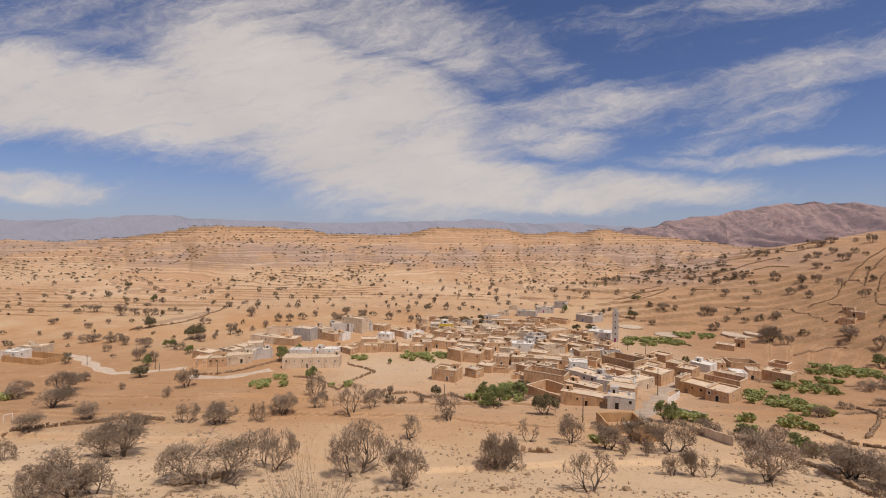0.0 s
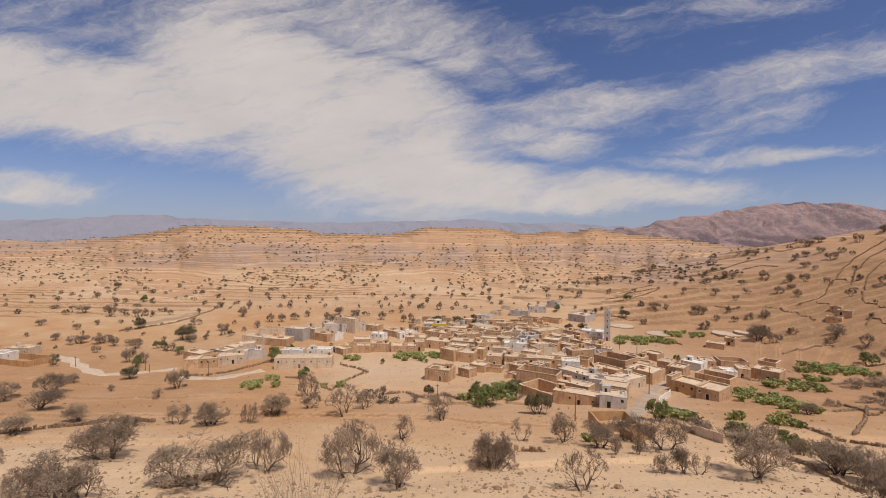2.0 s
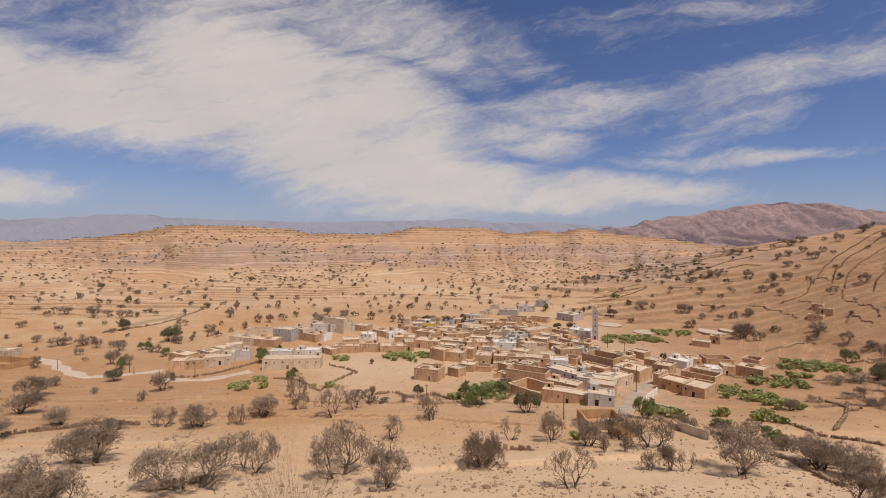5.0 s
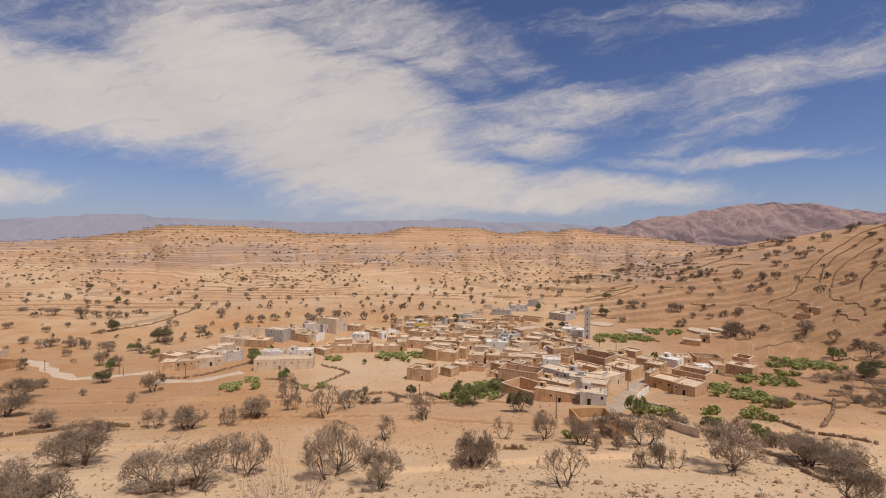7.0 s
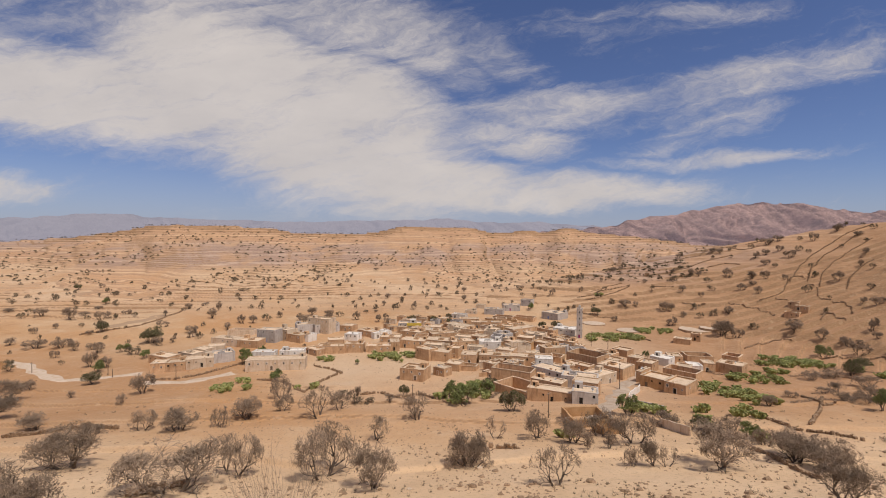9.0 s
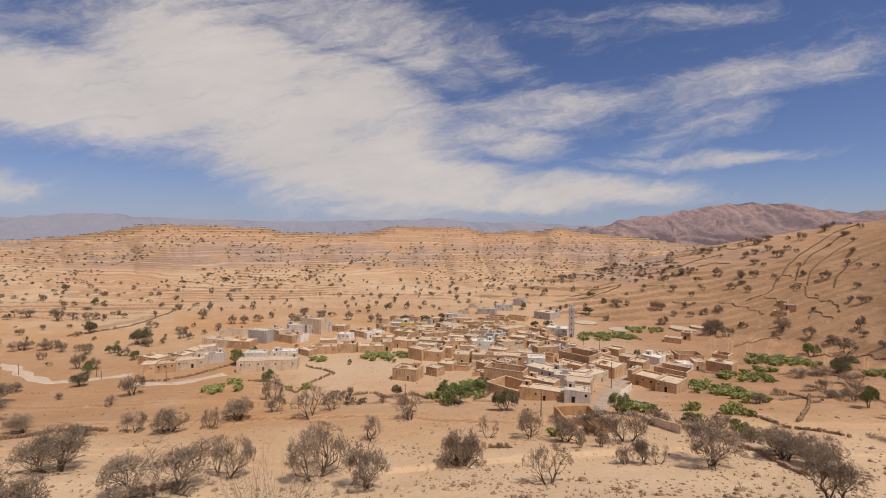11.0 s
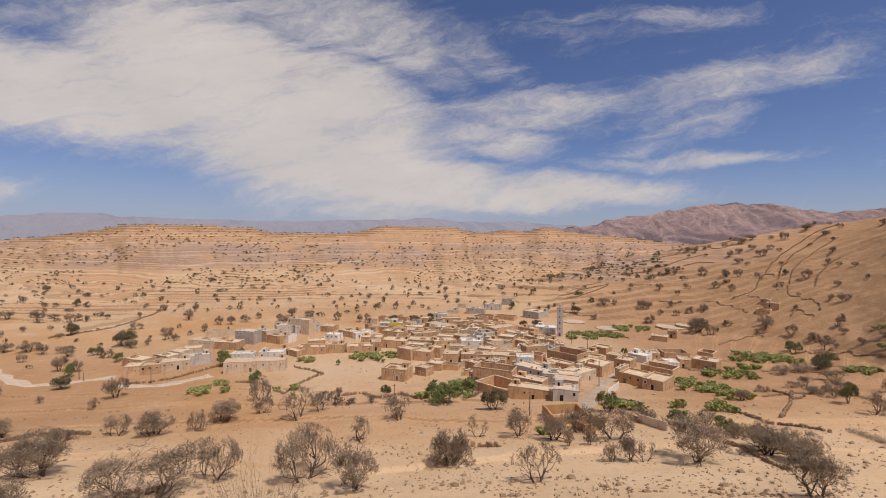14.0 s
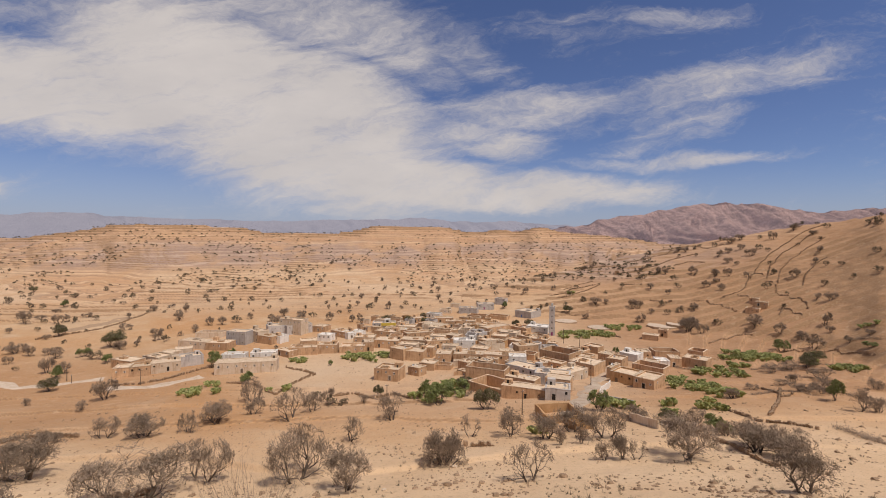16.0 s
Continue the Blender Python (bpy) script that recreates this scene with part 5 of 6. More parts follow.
plant("bush", 83.6, 110.0, 4.3, 1.26)
plant("green", 80.4, 100.0, 4.3, 0.96)
plant("bush", 77.7, 92.7, 4.3, 0.90)
plant("bare", 69.7, 116.3, 3.6, 1.20)
plant("argan", 208.0, 192.7, 3.8, 1.42)
plant("bare", 119.3, 140.5, 4.0, 0.80)
plant("bush", 155.2, 141.0, 3.6, 1.60)
plant("bush", 150.3, 144.1, 3.2, 1.37)
plant("bush", 73.8, 127.1, 2.6, 1.20)
plant("bush", 177.9, 185.3, 4.6, 1.94)
plant("bush", 189.6, 187.8, 4.8, 2.06)
plant("argan", 201.9, 190.7, 7.9, 1.31)
plant("bush", 182.6, 166.2, 5.7, 1.78)
plant("bush", 164.9, 148.1, 4.6, 1.80)
plant("argan", 221.2, 204.8, 7.0, 1.33)
plant("bush", 157.5, 159.3, 2.9, 2.08)
plant("bush", 151.3, 145.6, 3.3, 2.27)
plant("green", 27.2, 170.8, 6.9, 1.33)
plant("argan", 33.6, 181.8, 6.4, 1.23)
plant("bush", -7.1, 161.5, 3.0, 1.14)
plant("argan", -2.3, 176.0, 5.2, 0.80)
plant("bush", 1.7, 135.3, 2.6, 1.37)
plant("small", -19.3, 162.0, 3.1, 1.37)
plant("small", -14.2, 161.3, 2.6, 1.33)
plant("bush", -0.0, 160.9, 3.5, 1.30)
plant("small", -25.3, 175.3, 2.8, 1.20)


def crowded(x, y, gap):
    return any(abs(x - a) < gap and abs(y - b) < gap for a, b in PLANTED)


def inside_house(x, y, pad=2.0):
    for hx, hy, turn, w, d in SPOTS:
        a = radians(turn)
        lx, ly = (x - hx) * math.cos(a) + (y - hy) * math.sin(a), -(x - hx) * math.sin(a) + (y - hy) * math.cos(a)
        if -pad < lx < w + pad and -pad < ly < d + pad:
            return True
    return False


# trees in rows along the terraces of the side hill, and scrub trees between the village and the far hills
for _ in range(150):
    u, yy = prnd.uniform(0.28, 1.32), prnd.uniform(0, 1) ** 0.8
    f0 = float(np.interp(u, [0.2, 0.35, 0.65, 1.0, 1.3], [400, 370, 320, 250, 185]))
    f1 = float(np.interp(u, [0.2, 0.33, 0.65, 1.0, 1.3], [480, 480, 490, 425, 340]))
    y = f0 + (f1 - f0) * yy
    x = u * y
    if vnoise(np.array([x / 24.0]), np.array([y / 24.0]), 301)[0] < 0.42 or inside_house(x, y) or crowded(x, y, 9):
        continue
    plant(prnd.choice(("far", "far", "far", "small")), x, y, prnd.uniform(3.0, 6.8), prnd.uniform(0.8, 1.2))
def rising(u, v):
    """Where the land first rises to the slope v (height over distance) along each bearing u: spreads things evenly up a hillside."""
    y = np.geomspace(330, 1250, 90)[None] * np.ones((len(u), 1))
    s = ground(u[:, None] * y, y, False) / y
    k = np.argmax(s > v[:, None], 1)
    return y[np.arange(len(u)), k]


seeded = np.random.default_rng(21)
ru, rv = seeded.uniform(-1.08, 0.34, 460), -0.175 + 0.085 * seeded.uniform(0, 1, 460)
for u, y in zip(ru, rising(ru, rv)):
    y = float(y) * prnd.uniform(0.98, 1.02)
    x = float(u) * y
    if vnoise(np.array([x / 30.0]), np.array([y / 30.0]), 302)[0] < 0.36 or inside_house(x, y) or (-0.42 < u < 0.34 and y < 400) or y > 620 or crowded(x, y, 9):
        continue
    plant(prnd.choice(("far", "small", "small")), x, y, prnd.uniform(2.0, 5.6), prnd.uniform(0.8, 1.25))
for _ in range(70):
    u, y = prnd.uniform(-1.05, -0.30), prnd.uniform(235, 345)
    x = u * y
    if inside_house(x, y, 6) or crowded(x, y, 10):
        continue
    plant(prnd.choice(("far", "bush", "small")), x, y, prnd.uniform(2.0, 4.6), prnd.uniform(0.8, 1.2))


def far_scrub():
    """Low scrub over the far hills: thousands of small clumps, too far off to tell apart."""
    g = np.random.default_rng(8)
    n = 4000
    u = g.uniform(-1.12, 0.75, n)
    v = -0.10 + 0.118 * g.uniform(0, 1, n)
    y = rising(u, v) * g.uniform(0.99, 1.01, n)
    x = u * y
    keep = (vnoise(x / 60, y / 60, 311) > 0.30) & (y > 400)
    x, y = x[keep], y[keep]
    # a line of bushes along the crests
    n2 = 420
    u2 = g.uniform(-1.12, 0.66, n2)
    y2 = g.uniform(0.97, 1.02, n2) * SCALE * (660 + 60 * np.sin(u2 * 5 + 0.6) + 50 * sstep(-0.7, -1.0, u2))
    x, y = np.concatenate([x, u2 * y2]), np.concatenate([y, y2])
    z = ground(x, y)
    n = len(x)
    h = g.uniform(1.2, 4.0, n) * g.uniform(0.6, 1.1, n)
    k = 26  # leaf cards a clump
    th, ph, rr = g.uniform(0, 6.283, (n, k)), g.uniform(-0.1, 1, (n, k)), g.uniform(0.25, 1, (n, k)) ** 0.5
    hor = np.sqrt(np.clip(1 - ph * ph, 0, 1)) * rr
    C = np.stack([x[:, None] + 0.62 * h[:, None] * hor * np.cos(th), y[:, None] + 0.62 * h[:, None] * hor * np.sin(th), z[:, None] + h[:, None] * (0.42 + 0.5 * ph * rr)], -1)
    A = g.normal(size=(n, k, 3))
    A /= np.linalg.norm(A, axis=-1, keepdims=True)
    B = np.cross(A, g.normal(size=(n, k, 3)))
    B /= np.linalg.norm(B, axis=-1, keepdims=True)
    s = (0.22 * h)[:, None, None] * g.uniform(0.6, 1.3, (n, k, 1))
    P = np.stack([C - A * s, C + B * s * 0.6, C + A * s, C - B * s * 0.6], 2).reshape(-1, 3)
    me = bpy.data.meshes.new("far_scrub")
    q = len(P) // 4
    me.vertices.add(len(P))
    me.vertices.foreach_set("co", P.reshape(-1).astype(np.float32))
    me.loops.add(len(P))
    me.loops.foreach_set("vertex_index", np.arange(len(P), dtype=np.int32))
    me.polygons.add(q)
    me.polygons.foreach_set("loop_start", np.arange(0, len(P), 4, dtype=np.int32))
    me.update(calc_edges=True)
    me.materials.append(M["scrub"])
    tagged(new("far_scrub", me), "dark low scrub dotted over the far hills", "scrub", kind="stuff")


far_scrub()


# prickly pear
def cactus_model(seed):
    g = random.Random(seed)
    bm = bmesh.new()

    def pad(base, up, face, s):
        side = up.cross(face).normalized()
        ring_pts = [(0, 0.0), (0.44, 0.34), (0.40, 0.82), (0, 1.05), (-0.40, 0.82), (-0.44, 0.34)]
        rim = [bm.verts.new(base + side * a * s + up * b * s) for a, b in ring_pts]
        for k in (1, -1):
            c = bm.verts.new(base + up * 0.55 * s + face * 0.11 * s * k)
            for i in range(6):
                v = (rim[i], rim[(i + 1) % 6], c)
                bm.faces.new(v if k > 0 else v[::-1])
        return base + up * 1.0 * s, side

    def chain(p, up, s, n):
        if n == 0:
            return
        face = Vector((g.uniform(-1, 1), g.uniform(-1, 1), g.uniform(-0.2, 0.2))).normalized()
        up = (up - face * up.dot(face)).normalized()
        tip, side = pad(p, up, face, s)
        for k in range(g.choice((1, 2, 2, 3))):
            chain(p + up * s * g.uniform(0.7, 1.0) + side * s * g.uniform(-0.35, 0.35), (up + Vector((g.uniform(-1, 1), g.uniform(-1, 1), g.uniform(-0.3, 0.5))) * 0.7).normalized(), s * g.uniform(0.8, 1.0), n - 1)

    for _ in range(7):
        chain(Vector((g.uniform(-0.45, 0.45), g.uniform(-0.45, 0.45), -0.05)), Vector((g.uniform(-0.6, 0.6), g.uniform(-0.6, 0.6), 1)).normalized(), 0.52, 4)
    me = bpy.data.meshes.new("prickly_pear")
    bm.to_mesh(me)
    bm.free()
    me.materials.append(M["cactus"])
    return tagged(new("prickly_pear", me), "thick clump of yellow-green prickly pear pads", "cactus", "cactus patches")


CACTI = [cactus_model(200 + i) for i in range(4)]
CACTI_USED = set()


def cactus_patch(x, y, rx, ry, turn, size=1.0):
    """Clumps of prickly pear over an ellipse of ground."""
    n = max(2, int(rx * ry * 3.14 / 15))
    for _ in range(n):
        a, r = prnd.uniform(0, 6.283), math.sqrt(prnd.random())
        px, py = rx * r * math.cos(a), ry * r * math.sin(a)
        c, s = math.cos(radians(turn)), math.sin(radians(turn))
        qx, qy = x + px * c - py * s, y + px * s + py * c
        if inside_house(qx, qy, 0.3):
            continue
        k = prnd.randrange(4)
        m = pose(qx, qy, gz(qx, qy), 0, 0, prnd.uniform(0, 360))
        z = size * prnd.uniform(1.7, 2.6)
        ob = CACTI[k] if k not in CACTI_USED else copy_thing(CACTI[k], m)
        CACTI_USED.add(k)
        ob.matrix_basis = m @ Matrix.Diagonal((z, z, z * 0.66, 1))


cactus_patch(121.1, 169.8, 10.8, 14.1, 11.2)
cactus_patch(155.4, 189.5, 11.0, 11.2, -6.0)
cactus_patch(119.6, 149.1, 7.2, 9.4, 10.1)
cactus_patch(191.5, 213.9, 15.8, 7.6, -1.8)
cactus_patch(88.6, 130.6, 3.3, 4.3, 7.0)
cactus_patch(80.8, 115.1, 2.5, 3.3, 6.0)
cactus_patch(82.1, 99.7, 3.6, 4.6, 4.9)
cactus_patch(134.6, 286.3, 20.8, 11.4, 9.2)
cactus_patch(174.9, 311.1, 12.9, 10.6, 2.1)
cactus_patch(68.4, 128.4, 5.2, 5.7, 5.5)
cactus_patch(-6.0, 242.5, 10.5, 12.3, 4.1)
cactus_patch(-19.0, 248.0, 5.7, 7.4, -1.9)
cactus_patch(-43.1, 239.4, 7.2, 4.7, 5.9)
cactus_patch(-73.2, 190.2, 7.7, 8.7, 0.0)
cactus_patch(21.7, 175.0, 7.5, 9.7, -5.2)
cactus_patch(14.1, 163.4, 4.9, 6.4, -5.8)
cactus_patch(36.1, 107.8, 2.5, 2.4, 0.0)
cactus_patch(-41.0, 188.3, 5.2, 3.3, 6.4)
cactus_patch(175.0, 400.2, 6.4, 4.4, -22.4)
cactus_patch(-157.6, 161.2, 2.9, 3.7, 0.0)
cactus_patch(270.7, 218.4, 5.2, 3.2, -96.9)
cactus_patch(218.3, 185.7, 9.9, 6.5, -13.1)
cactus_patch(174.0, 199.5, 7.5, 4.9, -19.1)
cactus_patch(201.3, 214.6, 12.0, 6.0, -20.0)
cactus_patch(209.4, 204.7, 9.0, 4.0, -25.0)
cactus_patch(195.7, 225.5, 8.0, 5.0, -10.0)
cactus_patch(25.7, 184.0, 6.0, 5.0, 0.0)
cactus_patch(27.2, 164.6, 4.0, 4.0, 0.0)
cactus_patch(97.7, 120.9, 4.0, 5.0, 0.0)
cactus_patch(103.7, 134.1, 4.0, 4.0, 0.0)


# ---- smaller things ----
srnd = random.Random(23)


def pole(x, y, h):
    t = tagged(empty("utility_pole", x, y, gz(x, y), srnd.uniform(-40, 40)), "weathered wooden utility pole with a short crossarm", "pole", "utility poles")
    bm = bmesh.new()
    tube(bm, Vector((0, 0, -0.6)), Vector((srnd.uniform(-0.1, 0.1), 0, h)), 0.17, 0.11, 8)
    part("post", bm, M["wood"], t)
    bm = bmesh.new()
    box(bm, -0.7, -0.12, h - 0.55, 0.7, -0.02, h - 0.42)
    part("crossarm", bm, M["wood"], t)
    for a in (-0.6, 0.0, 0.6):
        bm = bmesh.new()
        tube(bm, Vector((a, -0.07, h - 0.42)), Vector((a, -0.07, h - 0.2)), 0.05, 0.035, 6)
        part("insulator", bm, M["dish"], t)


def drape(pts, step):
    """Points every step metres along a line on the ground."""
    out = []
    for (ax, ay), (bx, by) in zip(pts, pts[1:]):
        n = max(1, int(math.hypot(bx - ax, by - ay) / step))
        out += [(ax + (bx - ax) * i / n, ay + (by - ay) * i / n) for i in range(n)]
    return out + [pts[-1]]


def stone_wall(pts, h):
    """A dry-stone field wall: rough blocks laid in two or three uneven courses."""
    line = drape(pts, 0.5)
    zs = ground(np.array([p[0] for p in line]), np.array([p[1] for p in line]))
    bm = bmesh.new()
    for (x, y), z in zip(line, zs):
        top = h * srnd.uniform(0.45, 1.15)
        if srnd.random() < 0.2:
            continue
        x, y = x + srnd.uniform(-0.2, 0.2), y + srnd.uniform(-0.2, 0.2)
        k = -0.5
        while k < top:
            a, b = srnd.uniform(0.2, 0.38), srnd.uniform(0.2, 0.36)
            c = srnd.uniform(0.22, 0.42)
            box(bm, x - a, y - b, z + k, x + a, y + b, z + k + c, 0.08, srnd)
            k += c
    ob = part("field_wall", bm, M["stone"])
    tagged(ob, "crumbling dry-stone wall or bank along a terrace or gully", "wall", "field walls")


def track(pts, width, mat="track", name="road", label="pale dusty unpaved track"):
    line = drape(pts, 2.0)
    n = len(line)
    P = np.zeros((n, 7, 3))
    for i, (x, y) in enumerate(line):
        ax, ay = line[max(0, i - 2)]
        bx, by = line[min(n - 1, i + 2)]
        dx, dy = bx - ax, by - ay
        q = math.hypot(dx, dy)
        w = width * (0.9 + 0.25 * math.sin(i * 0.7))
        for j in range(7):
            s = (j / 6 - 0.5) * w
            P[i, j, :2] = (x - dy / q * s, y + dx / q * s)
    P[:, :, 2] = ground(P[:, :, 0], P[:, :, 1]) + 0.12
    P[:, (0, 6), 2] -= 0.5
    tagged(grid_mesh(name, P, M[mat], n, 7), label, name, kind="structure")


def threshing_floor(x, y, r):
    z = float(ground(np.array([x]), np.array([y]), False)[0])
    t = tagged(empty("threshing_floor", x, y, z), "round level earth threshing floor with a stone rim", "platform", "threshing floors")
    bm = bmesh.new()
    n = 28
    rr = [r * srnd.uniform(0.95, 1.05) for _ in range(n)]
    hi = [bm.verts.new((rr[i] * math.cos(6.283 * i / n), rr[i] * math.sin(6.283 * i / n), 0.7)) for i in range(n)]
    lo = [bm.verts.new((1.04 * rr[i] * math.cos(6.283 * i / n), 1.04 * rr[i] * math.sin(6.283 * i / n), -3)) for i in range(n)]
    for i in range(n):
        bm.faces.new((lo[i], lo[(i + 1) % n], hi[(i + 1) % n], hi[i]))
    part("rim", bm, M["stone"], t)
    bm = bmesh.new()
    c = bm.verts.new((0, 0, 0.78))
    hi = [bm.verts.new((0.99 * rr[i] * math.cos(6.283 * i / n), 0.99 * rr[i] * math.sin(6.283 * i / n), 0.72)) for i in range(n)]
    for i in range(n):
        bm.faces.new((hi[i], hi[(i + 1) % n], c))
    part("floor_disc", bm, M["track"], t)


def boulder(x, y, r, name="boulder"):
    bm = bmesh.new()
    bmesh.ops.create_icosphere(bm, subdivisions=2, radius=1)
    o = Vector((srnd.uniform(0, 50), srnd.uniform(0, 50), 0))
    for v in bm.verts:
        k = 1 + 0.45 * noise.noise(v.co * 1.3 + o) + 0.15 * noise.noise(v.co * 3.5 + o)
        v.co = Vector((v.co.x * r * k * 1.2, v.co.y * r * k, v.co.z * r * k * 0.75))
    ob = part(name, bm, M["pale"] if srnd.random() < 0.4 else M["stone"])
    ob.location = (x, y, gz(x, y) + r * 0.25)
    tagged(ob, "weathered tan boulder half sunk in dry soil", "rock", "boulders")


def goal_frame(x0, y0, x1, y1):
    w, turn = math.hypot(x1 - x0, y1 - y0), math.degrees(math.atan2(y1 - y0, x1 - x0))
    t = tagged(empty("goal_frame", x0, y0, min(gz(x0, y0), gz(x1, y1)), turn), "thin pale football goal frame on bare earth", "goal")
    for a in (0, w):
        bm = bmesh.new()
        tube(bm, Vector((a, 0, -0.4)), Vector((a, 0, 2.1)), 0.06, 0.06, 6)
        part("post", bm, M["dish"], t)
    bm = bmesh.new()
    tube(bm, Vector((0, 0, 2.1)), Vector((w, 0, 2.1)), 0.06, 0.06, 6)
    part("crossbar", bm, M["dish"], t)


def dish(x, y, z, turn):
    t = tagged(empty("satellite_dish", x, y, z, turn), "white satellite dish on a flat roof", "satellite dish", "satellite dishes")
    bm = bmesh.new()
    c = [[bm.verts.new((0.55 * k / 3 * math.cos(6.283 * i / 12), 0.22 * (k / 3) ** 2 - 0.1, 0.9 + 0.55 * k / 3 * math.sin(6.283 * i / 12))) for i in range(12)] for k in (1, 2, 3)]
    o = bm.verts.new((0, -0.1, 0.9))
    for i in range(12):
        bm.faces.new((o, c[0][i], c[0][(i + 1) % 12]))
        for k in (0, 1):
            bm.faces.new((c[k][i], c[k + 1][i], c[k + 1][(i + 1) % 12], c[k][(i + 1) % 12]))
    part("reflector", bm, M["dish"], t)
    bm = bmesh.new()
    tube(bm, Vector((0, 0.1, -0.6)), Vector((0, 0, 0.9)), 0.04, 0.04, 6)
    part("mast", bm, M["wood"], t)
    bm = bmesh.new()
    tube(bm, Vector((0, 0, 0.45)), Vector((0, 0.6, 0.8)), 0.025, 0.025, 5)
    part("feed_arm", bm, M["wood"], t)


def hedge(pts, h):
    """A bank of dry thorn brush: a tangle of thin grey stems."""
    line = drape(pts, 0.8)
    zs = ground(np.array([p[0] for p in line]), np.array([p[1] for p in line]))
    bm = bmesh.new()
    for (x, y), z in zip(line, zs):
        hh = h * srnd.uniform(0.5, 1.2)
        for _ in range(12):
            p = Vector((x + srnd.uniform(-0.8, 0.8), y + srnd.uniform(-0.8, 0.8), z + srnd.uniform(-0.1, 0.25) * hh))
            q = p + Vector((srnd.uniform(-1, 1), srnd.uniform(-1, 1), srnd.uniform(0.15, 1.0))) * hh * 0.75
            tube(bm, p, q, 0.05, 0.02, 3)
            tube(bm, (p + q) / 2, (p + q) / 2 + Vector((srnd.uniform(-1, 1), srnd.uniform(-1, 1), srnd.uniform(-0.1, 0.8))) * hh * 0.45, 0.035, 0.015, 3)
    ob = part("brush_hedge", bm, M["twig"])
    tagged(ob, "bank of dry grey thorn brush along a field", "hedge", "thorn hedges")


pole(40.1, 126.8, 7.4)
pole(84.9, 175.6, 10.7)
pole(-104.8, 208.5, 6.9)
pole(110.1, 265.4, 9.1)
pole(115.3, 253.8, 5.5)
pole(-141.9, 221.1, 6.2)
pole(-137.0, 216.5, 3.8)
pole(-178.4, 224.6, 5.1)
pole(0.9, 173.7, 4.8)
pole(120.2, 233.3, 3.5)
pole(-29.9, 286.5, 4.3)
pole(-85.3, 234.8, 5.3)
stone_wall([(-48.3, 229.3), (-40.2, 223.2), (-32.5, 215.2)], 0.9)
stone_wall([(-32.5, 215.2), (-38.7, 200.6), (-42.2, 181.1)], 0.9)
stone_wall([(-67.2, 202.7), (-56.0, 199.2), (-41.7, 181.1)], 0.9)
stone_wall([(-115.2, 208.2), (-105.4, 209.6), (-97.3, 218.4), (-85.2, 238.7)], 0.9)
stone_wall([(153.2, 402.6), (178.5, 408.4), (206.5, 410.0)], 0.9)
stone_wall([(-109.4, 110.3), (-105.9, 115.7), (-101.4, 122.8), (-94.0, 127.5)], 0.9)
stone_wall([(-101.4, 122.8), (-94.0, 129.7), (-78.8, 126.4)], 0.9)
stone_wall([(17.7, 100.6), (20.5, 98.7), (23.7, 96.3)], 0.9)
stone_wall([(-43.4, 71.1), (-41.3, 74.5), (-37.5, 77.4)], 0.9)
stone_wall([(-4.7, 169.7), (4.0, 176.1), (10.0, 163.7)], 0.9)
stone_wall([(-20.3, 173.9), (-11.9, 180.9), (-4.7, 169.7)], 0.9)
stone_wall([(143.3, 370.1), (156.2, 356.6), (168.8, 354.7)], 0.9)
stone_wall([(210.9, 225.9), (231.7, 225.3), (246.8, 217.7), (247.8, 197.0)], 0.9)
stone_wall([(-218.7, 313.3), (-207.1, 326.2), (-196.0, 342.9), (-195.0, 398.2)], 0.9)
stone_wall([(231.3, 426.6), (249.6, 420.6), (268.9, 423.0), (292.1, 430.7), (318.4, 428.9)], 0.75)
stone_wall([(256.3, 450.6), (284.5, 452.1), (312.4, 456.8), (322.8, 447.9)], 0.75)
stone_wall([(250.3, 336.2), (254.3, 323.9), (257.4, 312.9), (257.8, 299.7)], 0.75)
stone_wall([(263.1, 322.5), (280.7, 324.3), (291.3, 329.6), (305.4, 342.0), (310.1, 342.5), (311.5, 333.6)], 0.75)
stone_wall([(303.6, 323.9), (304.2, 314.9), (290.6, 299.8), (290.6, 287.3), (290.9, 277.1), (282.5, 266.6)], 0.75)
stone_wall([(302.5, 337.5), (325.4, 353.5), (352.5, 368.2), (384.4, 381.5), (406.9, 389.4), (428.5, 388.8)], 0.75)
stone_wall([(307.2, 326.7), (325.7, 343.2), (350.5, 356.6), (380.6, 368.4), (403.2, 376.6)], 0.75)
stone_wall([(306.9, 315.7), (322.5, 329.9), (341.7, 338.8), (367.8, 347.3), (390.3, 353.9)], 0.75)
stone_wall([(307.8, 295.3), (319.7, 305.1), (335.2, 312.4), (351.2, 317.1)], 0.75)
stone_wall([(349.6, 447.1), (367.9, 442.5)], 0.75)
stone_wall([(276.5, 320.5), (277.9, 301.3)], 0.75)
stone_wall([(267.0, 273.1), (277.0, 280.0), (275.7, 272.4), (274.0, 263.2)], 0.75)
stone_wall([(201.8, 256.4), (232.7, 270.0), (239.3, 264.2)], 0.75)
stone_wall([(157.2, 396.6), (170.5, 394.6), (187.2, 400.3), (205.1, 407.3)], 0.75)
stone_wall([(203.9, 420.2), (188.3, 418.8), (171.0, 413.0)], 0.75)
stone_wall([(226.6, 359.1), (229.7, 347.1), (236.6, 344.8)], 0.75)
stone_wall([(223.8, 397.0), (236.3, 386.0)], 0.75)
stone_wall([(335.4, 451.9), (336.3, 429.9), (353.7, 431.7)], 0.75)
stone_wall([(285.9, 414.0), (302.2, 412.0), (309.0, 401.0)], 0.75)
stone_wall([(149.2, 295.3), (154.8, 278.2)], 0.75)
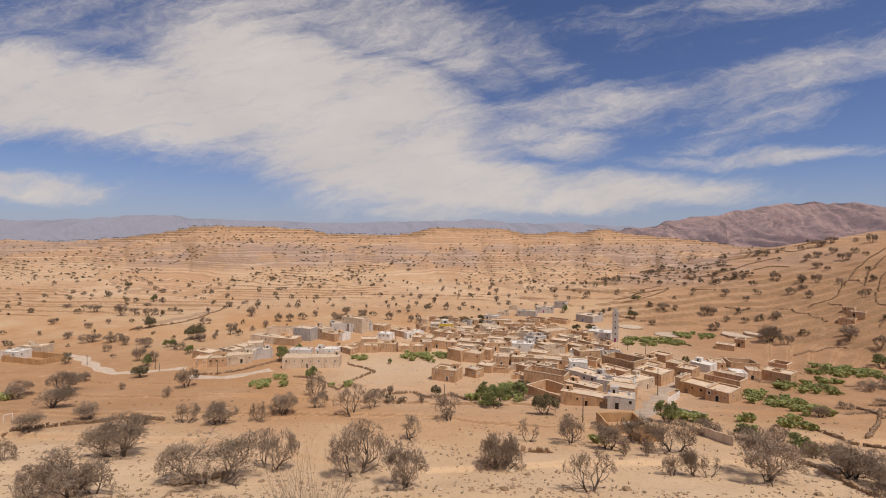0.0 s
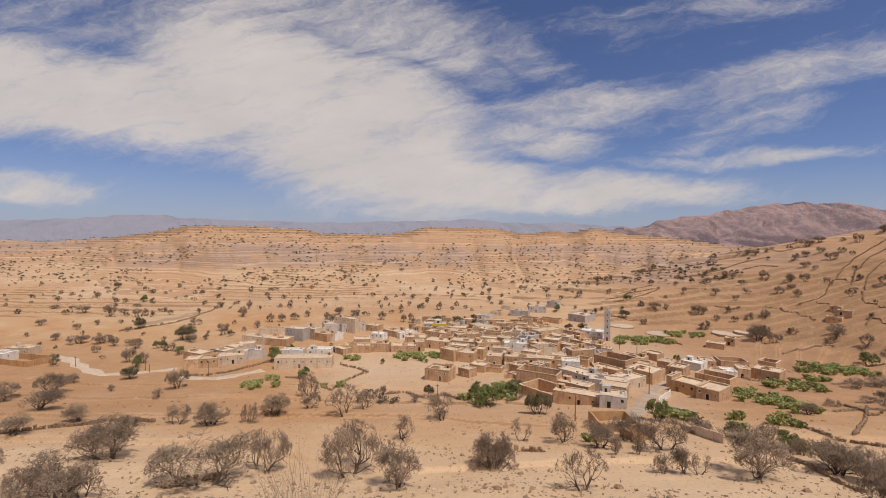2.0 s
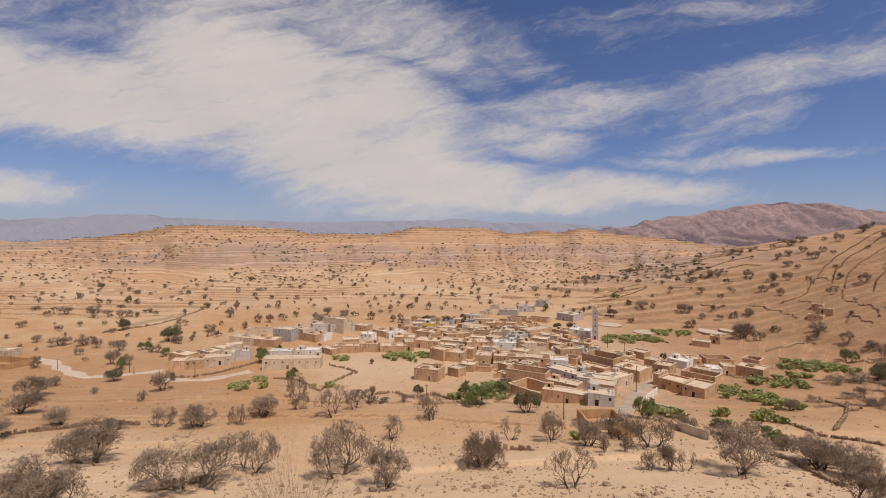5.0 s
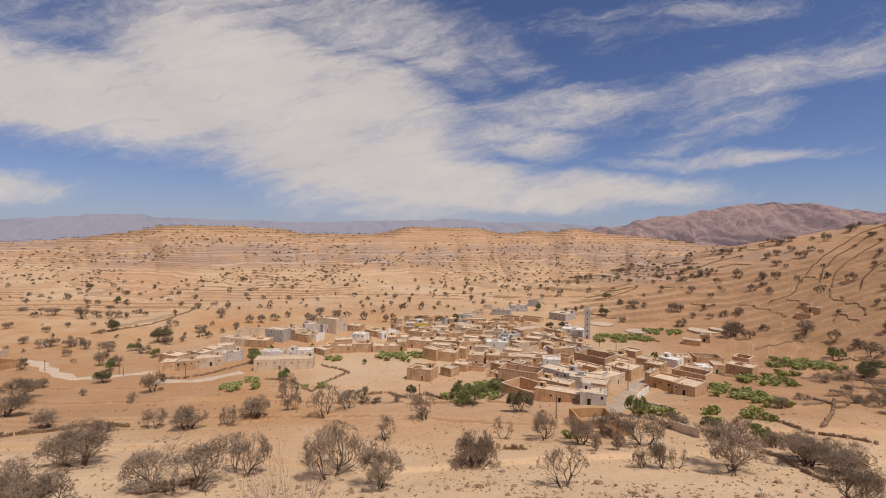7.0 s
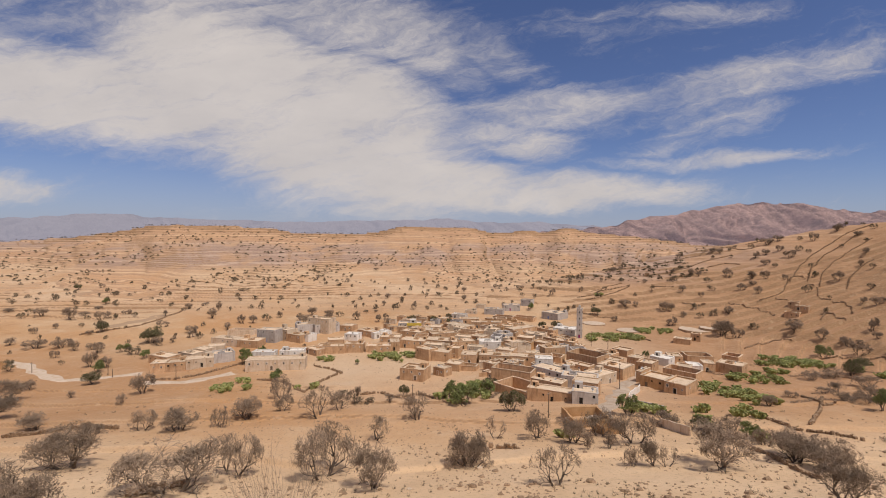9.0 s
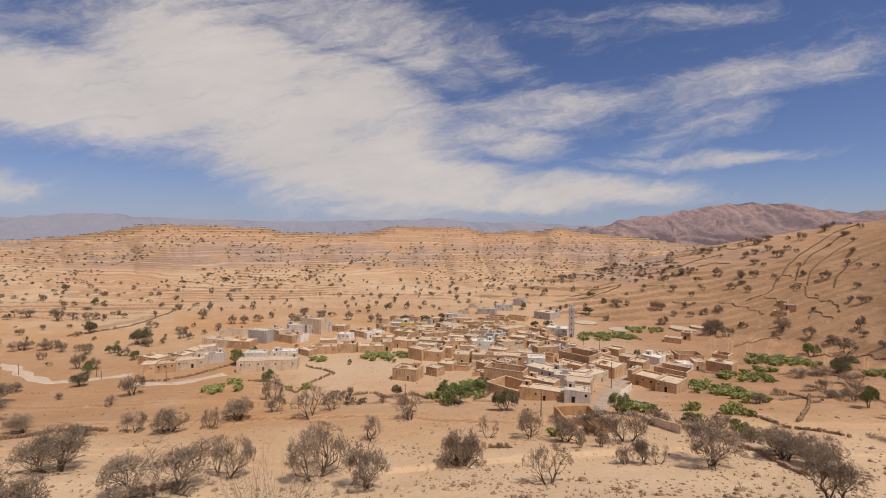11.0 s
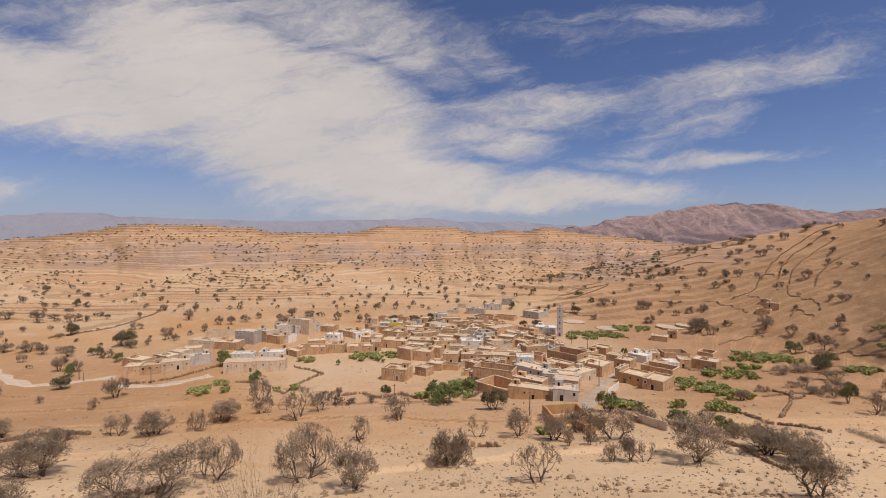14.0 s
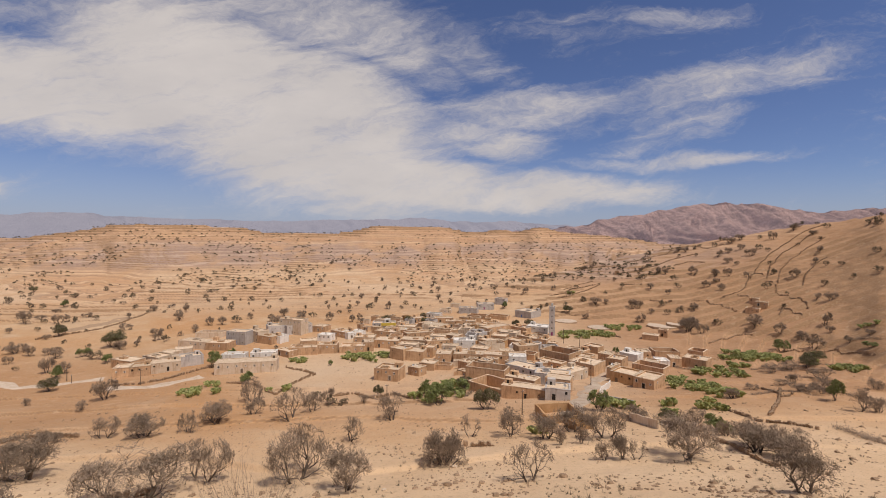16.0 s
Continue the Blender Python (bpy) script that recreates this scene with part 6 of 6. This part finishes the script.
# the low lines of stones here stand in for earth banks of the gully
stone_wall([(71.5, 89.6), (72.5, 83.6), (68.5, 73.5), (65.9, 67.4)], 0.6)
stone_wall([(101.6, 120.8), (100.2, 111.7), (102.9, 107.7), (105.8, 97.0)], 0.6)
stone_wall([(183.4, 192.7), (193.1, 190.1), (199.1, 179.0)], 0.6)
stone_wall([(149.1, 151.4), (130.1, 132.8), (107.5, 112.3)], 0.6)
stone_wall([(144.1, 154.3), (139.1, 140.2), (144.4, 141.9)], 0.6)
hedge([(143.1, 209.6), (143.4, 201.4), (149.7, 199.5), (165.3, 209.8)], 1.6)
hedge([(130.7, 144.4), (146.7, 146.9), (150.6, 139.5)], 1.2)
hedge([(205.2, 202.6), (214.8, 196.5), (220.8, 185.2)], 1.4)
hedge([(159.9, 148.2), (163.1, 138.5), (164.2, 127.4)], 1.8)
hedge([(66.8, 115.0), (71.7, 111.1), (75.7, 106.8), (78.9, 100.5), (78.3, 93.6)], 2.4)
hedge([(81.2, 94.4), (82.4, 86.3), (80.4, 76.6)], 2.0)
hedge([(112.0, 97.7), (110.2, 89.5), (105.1, 81.3)], 1.8)
hedge([(174.0, 192.6), (184.0, 193.6), (191.0, 188.4)], 1.2)
hedge([(26.1, 174.5), (29.3, 162.0), (34.8, 173.9)], 1.2)
hedge([(-9.3, 175.3), (-2.5, 166.8), (3.7, 160.4)], 0.9)
hedge([(258.5, 220.2), (257.5, 210.4), (260.1, 204.2)], 2.0)
hedge([(62.3, 123.4), (66.0, 121.5), (66.8, 115.0)], 1.8)
track([(51.1, 119.1), (61.5, 135.5), (76.4, 159.6), (92.6, 184.9), (108.4, 205.1), (126.5, 223.5)], 8.0)
track([(-214.0, 248.0), (-198.1, 243.9), (-171.6, 221.6), (-155.5, 211.1), (-142.4, 215.5), (-127.1, 222.1)], 8.5)
track([(-116.6, 203.7), (-98.6, 203.9), (-83.4, 218.1)], 9.0)
track([(-217.4, 337.1), (-212.1, 348.0), (-205.5, 367.5), (-198.9, 383.4)], 16.0, "stone", "field", "dark fallow field plot")
threshing_floor(158.5, 314.5, 8.7)
threshing_floor(207.4, 312.1, 11.0)
threshing_floor(142.6, 339.2, 8.6)
threshing_floor(217.2, 308.7, 7.8)
boulder(13.32, 84.63, 0.48)
boulder(9.96, 69.91, 0.53)
boulder(6.71, 68.41, 0.43)
boulder(12.80, 72.43, 0.37)
boulder(-0.08, 70.12, 0.36)
boulder(29.61, 70.77, 0.63)
boulder(-13.09, 78.60, 0.35)
boulder(15.59, 70.44, 0.45)
boulder(4.77, 69.37, 0.40)
boulder(19.67, 70.61, 0.31)
boulder(17.57, 75.10, 0.24)
boulder(52.64, 79.82, 0.25)
boulder(-4.60, 71.05, 0.27)
goal_frame(-120.7, 122.7, -119.6, 124.2)


def near_twigs(x, y, h, n, seed):
    """Bare whips of a thorn bush that reach up into view."""
    g = random.Random(seed)
    t = tagged(empty("thorn_bush", x, y, gz(x, y)), "leafless thorn bush with long thin upright whips", "bush")
    def whip(bm, p, d, length, r, lev):
        for i in range(6):
            d = (d + Vector((g.uniform(-1, 1), g.uniform(-1, 1), g.uniform(-0.2, 0.7))) * 0.14).normalized()
            q = p + d * length / 6
            tube(bm, p, q, r, r * 0.85, 4)
            if lev and i > 0 and g.random() < 0.75:
                whip(bm, q.copy(), (d + Vector((g.uniform(-1, 1), g.uniform(-1, 1), 0.2)) * 0.7).normalized(), length * g.uniform(0.3, 0.55), r * 0.6, lev - 1)
            p, r = q, r * 0.85
    for k in range(n):
        a = g.uniform(0, 6.283)
        bm = bmesh.new()
        whip(bm, Vector((0, 0, -0.1)), Vector((0.45 * math.cos(a), 0.45 * math.sin(a), 1)).normalized(), h * g.uniform(0.35, 0.95), 0.022, 2)
        part("stem", bm, M["twig"], t)


near_twigs(-6.8, 23.5, 6.4, 60, 4)


# stones and dry tufts strewn over the near slopes
def strewn():
    g = np.random.default_rng(5)
    n = 9000
    az = np.radians(g.uniform(-50, 58, n))
    r = 58 * (330 / 58) ** (g.uniform(0, 1, n) ** 1.6)
    x, y = r * np.sin(az), r * np.cos(az)
    keep = vnoise(x / 9, y / 9, 401) > 0.45
    x, y = x[keep], y[keep]
    z = ground(x, y)
    n = len(x)
    s = g.uniform(0.05, 0.24, n) * (1 + 1.4 * (g.uniform(0, 1, n) > 0.93))
    base = np.array([(-1, -1, -0.6), (1, -1, -0.6), (1, 1, -0.6), (-1, 1, -0.6), (-0.7, -0.6, 0.6), (0.6, -0.7, 0.5), (0.7, 0.6, 0.7), (-0.6, 0.7, 0.55)])
    P = base[None] * s[:, None, None] * g.uniform(0.6, 1.3, (n, 8, 3)) + np.stack([x, y, z], -1)[:, None]
    F = np.array([(4, 5, 6, 7), (0, 1, 5, 4), (1, 2, 6, 5), (2, 3, 7, 6), (3, 0, 4, 7)])
    faces = (F[None] + 8 * np.arange(n)[:, None, None]).reshape(-1, 4)
    me = bpy.data.meshes.new("loose_stones")
    me.from_pydata(P.reshape(-1, 3).tolist(), [], faces.tolist())
    me.materials.append(M["stone"])
    tagged(new("loose_stones", me), "small loose stones strewn over dry soil", "stones", kind="stuff")
    # tufts
    n = 2000
    az = np.radians(g.uniform(-50, 58, n))
    r = 58 * (300 / 58) ** (g.uniform(0, 1, n) ** 1.5)
    x, y = r * np.sin(az), r * np.cos(az)
    keep = vnoise(x / 14, y / 14, 402) > 0.5
    x, y = x[keep], y[keep]
    z = ground(x, y)
    V, T = [], []
    for a, b, c in zip(x, y, z):
        h = g.uniform(0.25, 0.75)
        for _ in range(14):
            t = g.uniform(0, 6.283)
            q = g.uniform(0, 0.4) * h
            dx, dy = math.cos(t), math.sin(t)
            k = len(V)
            V += [(a + dx * q - dy * 0.03, b + dy * q + dx * 0.03, c - 0.03), (a + dx * q + dy * 0.03, b + dy * q - dx * 0.03, c - 0.03), (a + dx * (q + 0.5 * h), b + dy * (q + 0.5 * h), c + h * g.uniform(0.5, 1))]
            T.append((k, k + 1, k + 2))
    me = bpy.data.meshes.new("dry_tufts")
    me.from_pydata(V, [], T)
    me.materials.append(M["scrub"])
    tagged(new("dry_tufts", me), "dry grey-green tufts scattered on bare soil", "grass", kind="stuff")


strewn()

# dishes on some of the roofs
for hx, hy, turn, w, d in SPOTS[2:90:5]:
    a = radians(turn)
    lx, ly = w * srnd.uniform(0.2, 0.8), d * srnd.uniform(0.2, 0.5)
    qx, qy = hx + lx * math.cos(a) - ly * math.sin(a), hy + lx * math.sin(a) + ly * math.cos(a)
    zr = ROOFS.get((hx, hy))
    if zr is not None:
        dish(qx, qy, zr + 0.05, srnd.uniform(120, 200))
